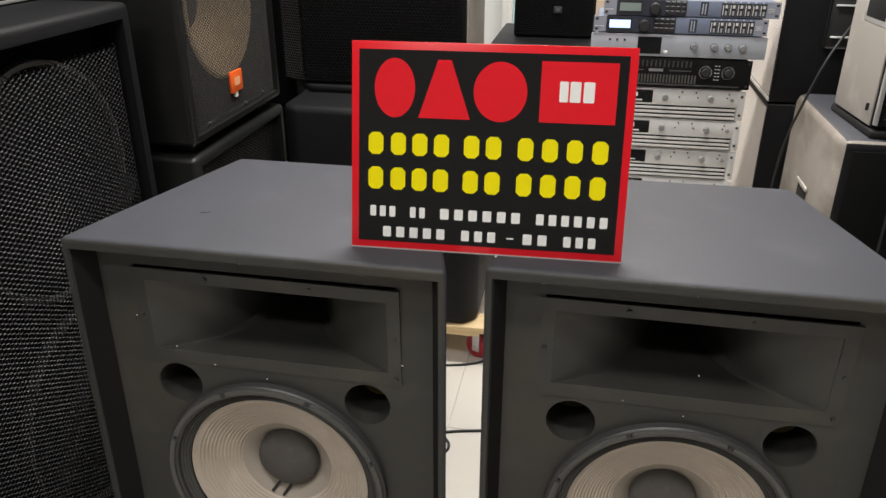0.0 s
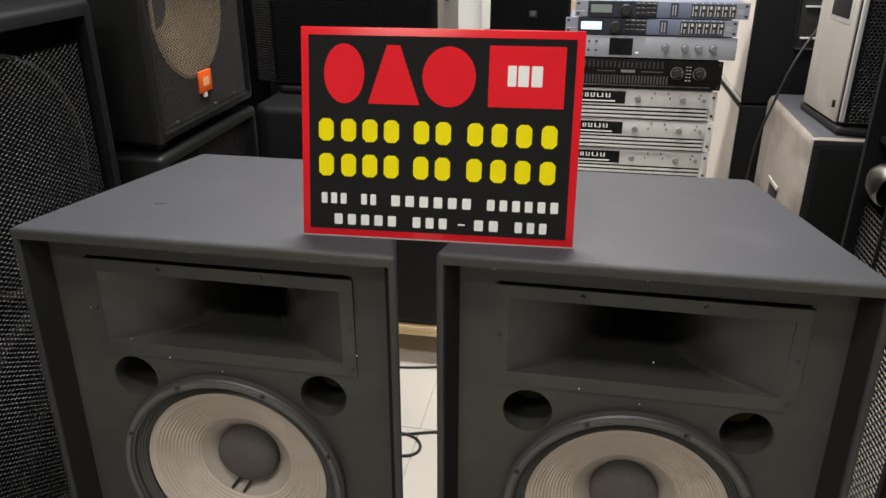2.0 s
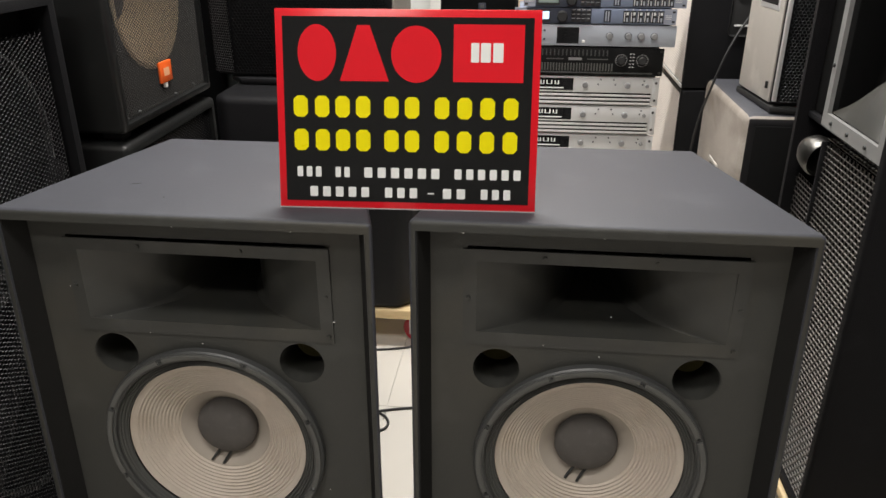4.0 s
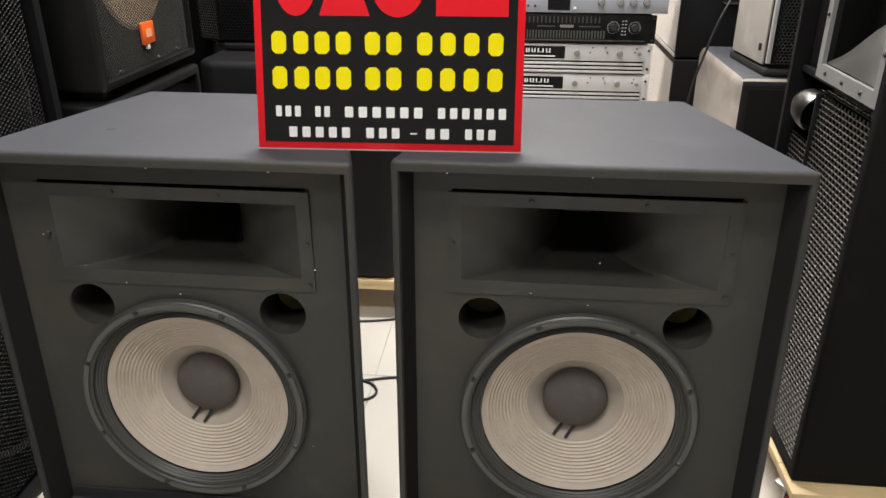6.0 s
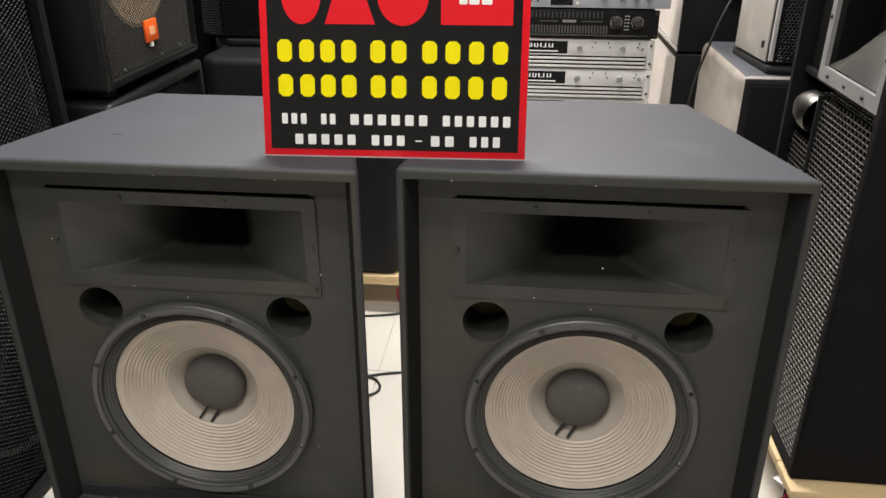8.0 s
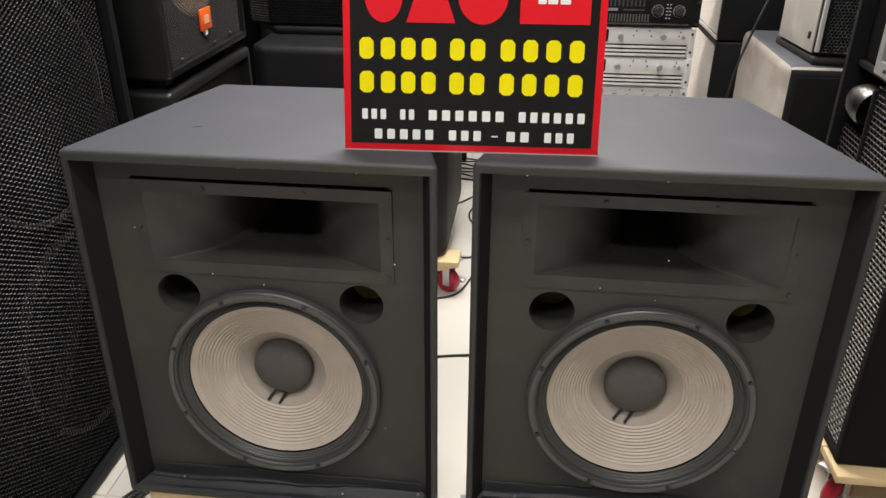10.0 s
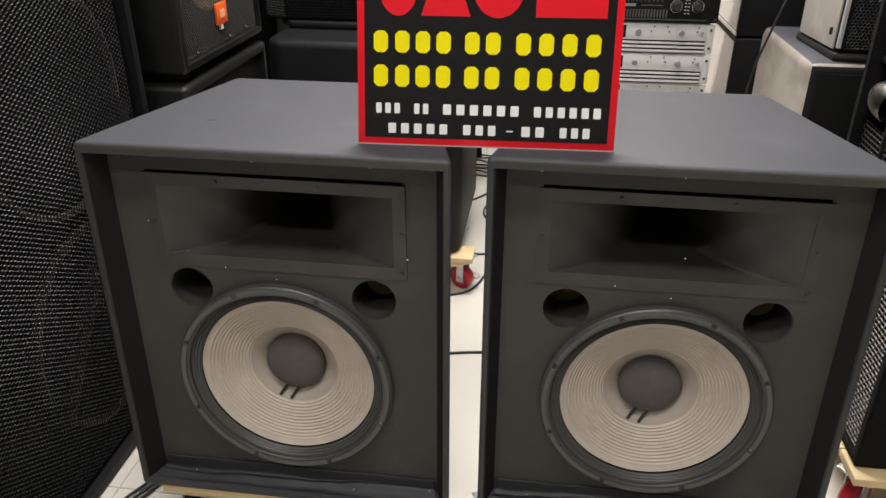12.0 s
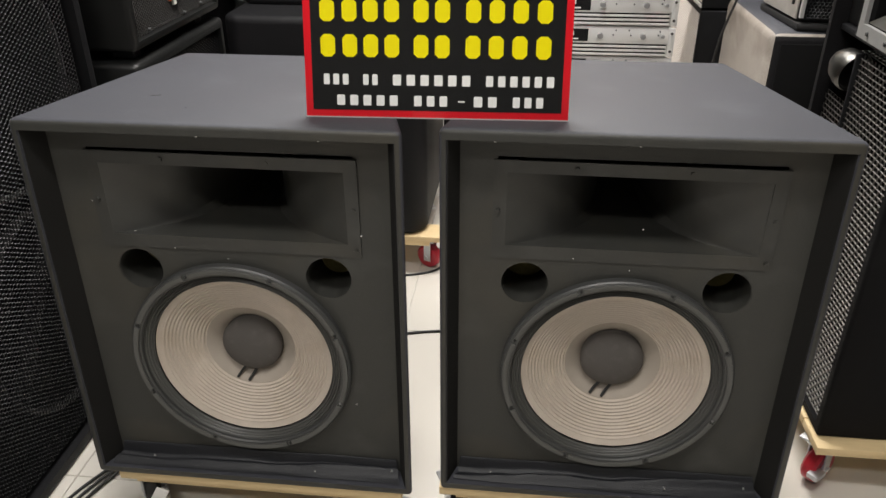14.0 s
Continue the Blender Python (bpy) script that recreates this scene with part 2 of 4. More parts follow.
def hex_sheet(name, width, height, pitch, mat, place, parent, bar=0.27, deep=0.0016, label="", bulge=None):
    """Perforated sheet with real hexagonal holes. place maps (u, v, d) to a point; d is the depth behind the front."""
    r = pitch / math.sqrt(3)
    verts, faces = [], []
    cols = int(width / pitch)
    rows = int(height / (1.5 * r))
    dirs = [(math.cos(radians(30 + 60 * k)), math.sin(radians(30 + 60 * k))) for k in range(6)]
    for j in range(rows):
        for i in range(cols - (j % 2)):
            cu, cv = (i + 0.5 + 0.5 * (j % 2)) * pitch, (j + 0.65) * 1.5 * r
            base = len(verts)
            for k, d in ((r, 0.0), (r * (1 - bar), deep)):
                for ex, ez in dirs:
                    u, v = cu + ex * k, cv + ez * k
                    verts.append(place(u, v, d + (bulge(u, v) if bulge else 0.0)))
            for k in range(6):
                n = (k + 1) % 6
                faces.append((base + k, base + n, base + 6 + n, base + 6 + k))
    me = bpy.data.meshes.new(name)
    me.from_pydata(verts, [], faces)
    me.materials.append(mat)
    ob = new(name, me)
    ob.parent = parent
    ob["kind"] = "stuff"
    if label:
        ob["label"] = label
    return ob


def slot_sheet(name, width, height, pu, pv, mat, place, parent, bu=0.15, bv=0.26, deep=0.0025, label=""):
    """Sheet with rows of upright slots, staggered."""
    verts, faces = [], []
    for j in range(int(height / pv)):
        for i in range(int(width / pu)):
            u0, v0 = (i + (0.5 if j % 2 else 0)) * pu, j * pv
            base = len(verts)
            for a, b, d in ((0.0, 0.0, 0.0), (bu / 2, bv / 2, deep)):
                for su, sv in ((a, b), (1 - a, b), (1 - a, 1 - b), (a, 1 - b)):
                    verts.append(place(min(width, u0 + su * pu), v0 + sv * pv, d))
            for k in range(4):
                n = (k + 1) % 4
                faces.append((base + k, base + n, base + 4 + n, base + 4 + k))
    me = bpy.data.meshes.new(name)
    me.from_pydata(verts, [], faces)
    me.materials.append(mat)
    ob = new(name, me)
    ob.parent = parent
    ob["kind"] = "stuff"
    if label:
        ob["label"] = label
    return ob


def hollow_front(foot, z0, z1, rim, recess, bevel=0.009, seg=3, taper=1.0):
    """Cabinet shell: a prism whose first side (from foot[0] to foot[1]) is set back inside a rim."""
    bm = prism(foot, z0, z1)
    bm.faces.ensure_lookup_table()
    front = bm.faces[2]
    bm.normal_update()
    n = front.normal.copy()
    outer = list(bm.edges)
    bmesh.ops.inset_region(bm, faces=[front], thickness=rim, use_even_offset=True)
    got = bmesh.ops.extrude_face_region(bm, geom=[front])
    moved = [v for v in got["geom"] if isinstance(v, bmesh.types.BMVert)]
    bmesh.ops.translate(bm, verts=moved, vec=-n * recess)
    for v in moved:
        v.co.x *= taper
    bmesh.ops.delete(bm, geom=[front], context="FACES")
    if bevel:
        bmesh.ops.bevel(bm, geom=[e for e in outer if e.is_valid], offset=bevel, segments=seg, affect="EDGES", profile=0.5)
    return bm


def holed_plate(outline, holes, y, thick):
    """Upright plate in the x-z plane at depth y with real holes."""
    bm = bmesh.new()
    edges = []
    for loop in (outline, *holes):
        vs = [bm.verts.new((x, y, z)) for x, z in loop]
        edges += [bm.edges.new((vs[i], vs[(i + 1) % len(vs)])) for i in range(len(vs))]
    bmesh.ops.triangle_fill(bm, use_beauty=True, use_dissolve=False, edges=edges, normal=(0, -1, 0))
    got = bmesh.ops.extrude_face_region(bm, geom=list(bm.faces))
    bmesh.ops.translate(bm, verts=[v for v in got["geom"] if isinstance(v, bmesh.types.BMVert)], vec=(0, thick, 0))
    return bm


def circle(cx, cz, r, n=48):
    return [(cx + r * math.cos(2 * math.pi * i / n), cz + r * math.sin(2 * math.pi * i / n)) for i in range(n)]


def rect(x0, x1, z0, z1):
    return [(x0, z0), (x1, z0), (x1, z1), (x0, z1)]


def loft(sections, bm=None):
    """Skin through rectangles (half width, half height, y) round (cx, cz)."""
    bm = bm or bmesh.new()
    rings = []
    for cx, cz, w, h, y in sections:
        k = 0.0006 + min(w, h) * 0.2 * min(1.0, (y - sections[0][4]) / 0.1)
        pts = []
        for sx, sz in ((1, 1), (-1, 1), (-1, -1), (1, -1)):
            a = (cx + sx * w, cz + sz * (h - k))
            b = (cx + sx * (w - k), cz + sz * h)
            pts += [a, b] if sx * sz > 0 else [b, a]
        rings.append([bm.verts.new((x, y, z)) for x, z in pts])
    for a, b in zip(rings, rings[1:]):
        for i in range(len(a)):
            j = (i + 1) % len(a)
            bm.faces.new((a[i], a[j], b[j], b[i]))
    bm.faces.new(rings[-1])
    return bm


# ---- the room ----
def slab(name, x0, x1, y0, y1, z0, z1, mat, label, category):
    return single(name, box(x0, x1, y0, y1, z0, z1), mat, label, category, kind="structure", smooth=False)


X0, X1, Y0, Y1, HIGH = -2.555, 2.245, -3.495, 3.105, 3.0
floor = slab("floor", X0, X1, Y0, Y1, -0.12, -0.004, joint_mat, "pale glossy floor of large white tiles", "floor")
slab("wall_back", X0, X1, Y1, Y1 + 0.15, -0.12, HIGH, wall_mat, "plain white painted wall behind the stacks", "wall")
# three unseen walls, dark to hold down bounce and reflections in the sign
slab("wall_front", X0, X1, Y0 - 0.15, Y0, -0.12, HIGH, grey_wall, "unseen grey wall kept dark to limit bounced light", "wall")
slab("wall_west", X0 - 0.15, X0, Y0, Y1, -0.12, HIGH, grey_wall, "unseen grey wall kept dark to limit bounced light", "wall")
slab("wall_east", X1, X1 + 0.15, Y0, Y1, -0.12, HIGH, grey_wall, "unseen grey wall kept dark to limit bounced light", "wall")
slab("ceiling", X0, X1, Y0, Y1, HIGH, HIGH + 0.1, ceiling_mat, "plain white painted ceiling", "ceiling")
for x, y, sx, sy, watts in LAMPS:
    lamp = thing("ceiling_lamp", x, y, 2.9, "unseen white flat ceiling lamp with a glowing diffuser", "lamp", group="ceiling lamps")
    part("housing", box(-sx / 2 - 0.02, sx / 2 + 0.02, -sy / 2 - 0.02, sy / 2 + 0.02, 0.0, 0.1, 0.004), white_plastic, lamp)
    part("diffuser", box(-sx / 2, sx / 2, -sy / 2, sy / 2, -0.012, -0.001, 0.003), tube_glow, lamp)


# ---- dollies ----
def caster(parent, x, y, ztop, wheel_mat, turn=20, r=0.037):
    """Swivel caster hanging under z = ztop and standing on the floor (local z 0)."""
    bm = box(-0.035, 0.035, -0.028, 0.028, ztop - 0.004, ztop, 0.001)
    for s in (-1, 1):
        prism([(s * 0.019 - 0.0015, -0.009), (s * 0.019 + 0.0015, -0.009), (s * 0.019 + 0.0015, 0.014), (s * 0.019 - 0.0015, 0.014)], r - 0.012, ztop - 0.012, bm=bm)
    box(-0.022, 0.022, -0.02, 0.02, ztop - 0.014, ztop - 0.004, 0.002, bm=bm)
    spin([(0.0, -0.024), (0.006, -0.024), (0.006, 0.024), (0.0, 0.024)], (0, 0.006, r), "x", 12, bm)
    fork = part("caster", bm, zinc, parent, "zinc swivel caster fork")
    fork.matrix_basis = pose(x, y, 0, 0, 0, turn)
    rim = [(0.010, -0.014), (r - 0.006, -0.015), (r - 0.001, -0.010), (r, 0.0), (r - 0.001, 0.010), (r - 0.006, 0.015), (0.010, 0.014)]
    part("wheel", spin(rim, (0, 0.006, r), "x", 32, closed=True), wheel_mat, fork)
    part("hub", spin([(0.0, -0.017), (0.011, -0.0165), (0.012, -0.0145), (0.012, 0.0145), (0.011, 0.0165), (0.0, 0.017)], (0, 0.006, r), "x", 20), zinc, fork)
    part("brake_lever", box(0.006, 0.03, -0.045, -0.012, r - 0.004, r + 0.008, 0.003), zinc, fork)
    return fork


def dolly(name_label, x, y, w, d, top, wheel_mat, rz=0, back=None, rail=0.05, turns=(25, -30, 70, 160), wheel=0.034):
    """Board deck on rails with four casters; back is the deck's width behind the first board."""
    ob = thing("wooden_dolly", x, y, 0, name_label, "dolly", rz, group="wooden dollies")
    t, back = 0.018, back or w
    cuts = [0.0, 0.09, 0.09 + (d - 0.09) / 2, d]
    for k in range(3):
        half = (w if k == 0 else back) / 2
        part("board", box(-half, half, cuts[k] + 0.001, cuts[k + 1] - 0.001, top - t, top, 0.002), pine, ob)
    low = top - t - rail
    part("rail", box(-w / 2 + 0.03, w / 2 - 0.03, 0.004, 0.022, low + 0.012, top - t - 0.0005, 0.002), pine, ob)
    for s in (-1, 1):
        e = s * (back / 2 - 0.01)
        part("rail", box(min(e, e - s * 0.018), max(e, e - s * 0.018), 0.025, d - 0.01, low, top - t - 0.0005, 0.002), pine, ob)
    k = 0
    for sx in (-1, 1):
        for py in (0.05, d - 0.05):
            half = (w if py < 0.1 else back) / 2
            caster(ob, sx * (half - 0.031), py, top - t - 0.002, wheel_mat, turns[k], wheel)
            k += 1
    return ob


# ---- the two open-fronted loudspeakers ----
CAB_W, CAB_BACK, CAB_D, CAB_H, CAB_Z = 0.583, 0.372, 0.402, 0.694, 0.122
RECESS = 0.043


def driver(parent, cx, cz, yb):
    yr = yb - 0.006
    ring = [(0.170, yb + 0.012), (0.194, yb + 0.001), (0.194, yr - 0.005), (0.1915, yr - 0.0075), (0.179, yr - 0.0075), (0.1765, yr - 0.005), (0.1765, yb + 0.010)]
    d = part("driver", spin(ring, (cx, 0, cz), "y", 96), frame_metal, parent, "large bass driver with a ribbed grey paper cone")
    for k in range(8):
        a = 22.5 + 45 * k
        prof = [(0.1815, yr - 0.0075), (0.1815, yr - 0.0105), (0.1835, yr - 0.0115), (0.1895, yr - 0.0115), (0.1905, yr - 0.0075)]
        part("gasket", spin(prof, (cx, 0, cz), "y", 12, closed=True, a0=a + 1.6, a1=a + 43.4), edge_rubber, d)
        bx, bz = cx + 0.1857 * math.cos(radians(a)), cz + 0.1857 * math.sin(radians(a))
        part("bolt", spin([(0.0, yr - 0.0105), (0.0018, yr - 0.0098), (0.0024, yr - 0.009), (0.0024, yr - 0.007)], (bx, 0, bz), "y", 10), knob_grey if k == 7 else rubber, d)
    pleat = []
    for i in range(37):
        r = 0.1775 - 0.0185 * i / 36
        pleat.append((r, yb - 0.006 - 0.0017 * math.cos(2 * math.pi * 4 * i / 36) + 0.008 * i / 36))
    part("surround", spin(pleat, (cx, 0, cz), "y", 96), edge_rubber, d)

    def depth(r):
        k = max(0.0, (0.160 - r) / 0.106)
        return yb + 0.003 + 0.049 * k ** 0.92 + 0.010 * max(0.0, (0.088 - r) / 0.034) ** 1.4

    ribbed = []
    for i in range(111):
        r = 0.160 - (0.160 - 0.083) * i / 110
        wave = math.sin(2 * math.pi * 12 * (i - 14) / 96) if i > 14 else 0.0
        ribbed.append((r, depth(r) - 0.0012 * wave))
    part("cone", spin(ribbed, (cx, 0, cz), "y", 112), paper, d)
    part("inner_cone", spin([(r, depth(r)) for r in (0.083, 0.076, 0.069, 0.062, 0.054)], (cx, 0, cz), "y", 96), paper_dark, d)
    dome = [(0.0545, depth(0.0545) + 0.002)] + [(0.0555 * math.cos(radians(a)), yb + 0.050 - 0.019 * math.sin(radians(a))) for a in range(0, 91, 9)]
    part("dust_cap", spin(dome, (cx, 0, cz), "y", 64), cap_felt, d, "grey felted dust cap")
    for dx in (-0.016, 0.005):
        pts = []
        for r in (0.050, 0.059, 0.068, 0.079):
            x = cx + dx - 0.6 * (r - 0.05)
            pts.append((x, min(depth(r), yb + 0.050) - 0.0035, cz - math.sqrt(r * r - (x - cx) ** 2)))
        tube(pts, 0.0026, "lead", rubber, d)
    for o in d.children_recursive + [d]:
        pts = o.data.vertices if o.type == "MESH" else o.data.splines[0].points
        for v in pts:
            k = 0.983 if o.name.split(".")[0] in ("cone", "inner_cone", "dust_cap", "lead") else 0.993
            v.co.x, v.co.z = cx + (v.co.x - cx) * k, cz + (v.co.z - cz) * k
    return d


def open_speaker(x, y, rz, dx0, px, cx, cz, pz):
    ob = thing("loudspeaker", x, y, CAB_Z, "black open-fronted loudspeaker with horn and ribbed grey cone", "loudspeaker", rz, group="open-fronted loudspeakers")
    w, b, d, h = CAB_W / 2, CAB_BACK / 2, CAB_D, CAB_H
    foot = [(-w, 0), (w, 0), (b, d), (-b, d)]
    shell = hollow_front(foot, 0, h, 0.017, 0.345, 0.0085, 4, 0.60)
    # the side walls are thinner than top and bottom
    for v in shell.verts:
        if abs(v.co.y) < 0.0005 and abs(abs(v.co.x) - (w - 0.017)) < 0.0005:
            v.co.x += math.copysign(0.005, v.co.x)
    cab = part("cabinet", shell, paint, ob)
    # front-facing rim faces take the same black as the baffle
    cab.data.materials.append(baffle_paint)
    for f in cab.data.polygons:
        if f.normal.y < -0.8 and f.center.y < 0.003:
            f.material_index = 1
    yb = RECESS
    slant = 0.326
    wi = w - 0.0125 - slant * RECESS
    hx = 0.2125
    fz0, fz1 = 0.469, 0.634
    holes = [circle(dx0, cz, 0.174, 64), circle(px - 0.1575, pz, 0.0372), circle(px + 0.1575, pz, 0.0372), rect(cx - hx + 0.006, cx + hx - 0.006, fz0 + 0.006, fz1 + 0.0048)]
    part("baffle", holed_plate(rect(-wi, wi, 0.018, h - 0.018), holes, yb, 0.015), baffle_paint, ob, smooth=False)
    # horn: flange plate and flared mouth
    mz, mw, mh = 0.553, 0.192, 0.061
    flange = holed_plate(rect(cx - hx, cx + hx, fz0, fz1), [rect(cx - mw, cx + mw, mz - mh, mz + mh)], yb - 0.0022, 0.005)
    for v in flange.verts:
        v.co.y -= 0.0035 * max(0, (v.co.z - fz0) / (fz1 - fz0)) * (0.5 + 0.5 * v.co.x / hx)
    horn = part("horn", flange, horn_plastic, ob, "black plastic rectangular horn", smooth=False)
    steps = [(0.0, 1.0, 1.0), (0.003, 0.965, 0.998), (0.010, 0.89, 0.996), (0.025, 0.74, 0.992), (0.044, 0.585, 0.985), (0.068, 0.455, 0.975), (0.1, 0.35, 0.955), (0.135, 0.275, 0.92), (0.19, 0.21, 0.86), (0.27, 0.16, 0.76)]
    part("flare", loft([(cx, mz, mw * a, mh * b2, yb - 0.0021 + q) for q, a, b2 in steps]), horn_plastic, horn)
    for qx, qz in ((cx - 0.09, fz1 - 0.010), (cx + 0.075, fz1 - 0.010), (cx + hx - 0.008, 0.552), (cx - hx + 0.008, 0.552), (cx + hx - 0.008, fz0 + 0.012)):
        part("screw", spin([(0.0, yb - 0.0062), (0.003, yb - 0.0062), (0.004, yb - 0.002)], (qx, 0, qz), "y", 10), horn_plastic, horn)
    for s in (-1, 1):
        lip = [(0.0384, yb + 0.001), (0.0372, yb + 0.0012), (0.0368, yb + 0.004), (0.036, yb + 0.085)]
        port = part("port", spin(lip, (px + s * 0.1575, 0, pz), "y", 48), horn_plastic, ob, "round bass port tube")
        fill = [(0.036, yb + 0.085), (0.028, yb + 0.074 - 0.006 * s), (0.015, yb + 0.078), (0.0, yb + 0.070)]
        part("wadding", spin(fill, (px + s * 0.1575, 0, pz), "y", 24), wadding, port, "yellow damping wadding")
    driver(ob, dx0, cz, yb - 0.0005)
    # loose strip of fabric along the bottom of the recess
    bm = bmesh.new()
    rows = []
    n, deep = 60, 18
    line = [(0.041, 0.047), (0.039, 0.044), (0.034, 0.029), (0.027, 0.0235), (0.018, 0.0225), (0.008, 0.0195)]
    for j in range(deep + 1):
        q = 5 * j / deep
        k = min(4, int(q))
        fy = line[k][0] + (line[k + 1][0] - line[k][0]) * (q - k)
        z = line[k][1] + (line[k + 1][1] - line[k][1]) * (q - k)
        row = []
        for i in range(n + 1):
            half = w - 0.022 - slant * fy
            fx = -half + 2 * half * i / n
            free = 0.35 + 0.65 * math.sin(math.pi * j / deep)
            f = 0.007 * noise.noise((fx * 7 + 3 * x, fy * 18, 3.1)) + 0.003 * noise.noise((fx * 23, fy * 40 + x, 7.7))
            ridge = 0.012 + 0.022 * (0.5 + 0.5 * fx / half * (1 if x > 0 else 0.5))
            f += 0.008 * math.exp(-((fy - ridge) / 0.006) ** 2)
            row.append(bm.verts.new((fx, fy + (f * 0.3 if j else 0), max(0.0182, z + f * free))))
        rows.append(row)
    for a, c in zip(rows, rows[1:]):
        for i in range(n):
            bm.faces.new((a[i], a[i + 1], c[i + 1], c[i]))
    part("fabric_strip", bm, fabric, ob, "wrinkled navy-black fabric strip")
    # added dark strips put the shade on the recess's inner sides into colour
    for sgn in (-1, 1):
        a0, a1 = w - 0.0129, w - 0.0129 - (slant + 0.007) * (yb - 0.001)
        foot = [(sgn * a0, 0.004), (sgn * (a0 - 0.002), 0.004), (sgn * (a1 - 0.002), yb - 0.001), (sgn * a1, yb - 0.001)]
        part("felt_strip", prism(foot if sgn < 0 else foot[::-1], 0.019, h - 0.019), recess_dark, ob, smooth=False)
    part("felt_strip", box(-wi + 0.004, wi - 0.004, 0.006, yb - 0.001, h - 0.0195, h - 0.0178), recess_dark, ob, smooth=False)
    # bright staples left in the baffle and the rim
    marks = ((-0.213, 0.549), (-0.153, 0.498), (-0.091, 0.471), (-0.005, 0.455), (0.216, 0.508), (0.19, 0.172)) if x < 0 else ((-0.084, 0.474), (0.004, 0.458), (0.016, 0.530))
    for sx, z in marks:
        big_one = 0.0015 if sx > 0.2 else 0.0009
        part("staple", box(sx - big_one, sx + big_one, yb - 0.0028, yb - 0.0005, z - 0.0008, z + 0.0008), speck, ob)
    for sx, sz in ((-0.009, h - 0.0195), (-0.21, h - 0.0195) if x > 0 else (0.17, h - 0.0195)):
        part("staple", box(sx - 0.0014, sx + 0.0014, 0.004, 0.012, sz, sz + 0.003), speck, ob)
    for sx, fy in ((-0.2, 0.020), (0.11, 0.012), (0.25, 0.026)):
        part("staple", box(sx - 0.0014, sx + 0.0014, fy, fy + 0.003, 0.030, 0.033), speck, ob)
    return ob


first = open_speaker(-0.3215, 0.006, 0.0, -0.007, 0.0, 0.002, 0.2525, 0.4265)
second = open_speaker(0.3075, 0.029, 0.0, 0.0025, 0.0, 0.0005, 0.250, 0.424)
# the outer sides of the old cabinets have spread a little towards the bottom
for ob, side in ((first, -1), (second, 1)):
    for o in ob.children:
        if o.name.split(".")[0] in ("cabinet", "baffle", "felt_strip", "fabric_strip"):
            for v in o.data.vertices:
                out = max(0.0, side * v.co.x / (CAB_W / 2))
                v.co.x += side * 0.015 * out ** 3 * (1 - v.co.z / CAB_H)
# dent and scratches in the first one's top
for x, y, w, d, turn in ((-0.124, 0.131, 0.012, 0.0022, 12), (-0.117, 0.135, 0.002, 0.006, 25), (-0.05, 0.075, 0.0022, 0.0015, 0)):
    bm = box(-w / 2, w / 2, -d / 2, d / 2, CAB_H - 0.001, CAB_H + 0.0005)
    bm.transform(Matrix.Translation((x, y, 0)) @ pose(0, 0, 0, 0, 0, turn))
    part("scuff", bm, rubber, first, smooth=False)
dolly("pine dolly with dark casters under a loudspeaker", -0.3215, 0.010, 0.54, 0.34, CAB_Z, rubber, back=0.30, rail=0.02)
dolly("pine dolly with dark casters under a loudspeaker", 0.300, 0.033, 0.57, 0.34, CAB_Z, rubber, back=0.30, rail=0.02)


bm = box(-0.012, 0.012, 0.0, 0.003, 0.0, 0.062, 0.001)
bm.transform(Matrix.Translation((-0.535, 0.004, 0.040)) @ pose(0, 0, 0, 8, 28, 10))
single("plastic_strap", bm, white_plastic, "pale plastic strap stuck to the front edge of a dolly", "strap")


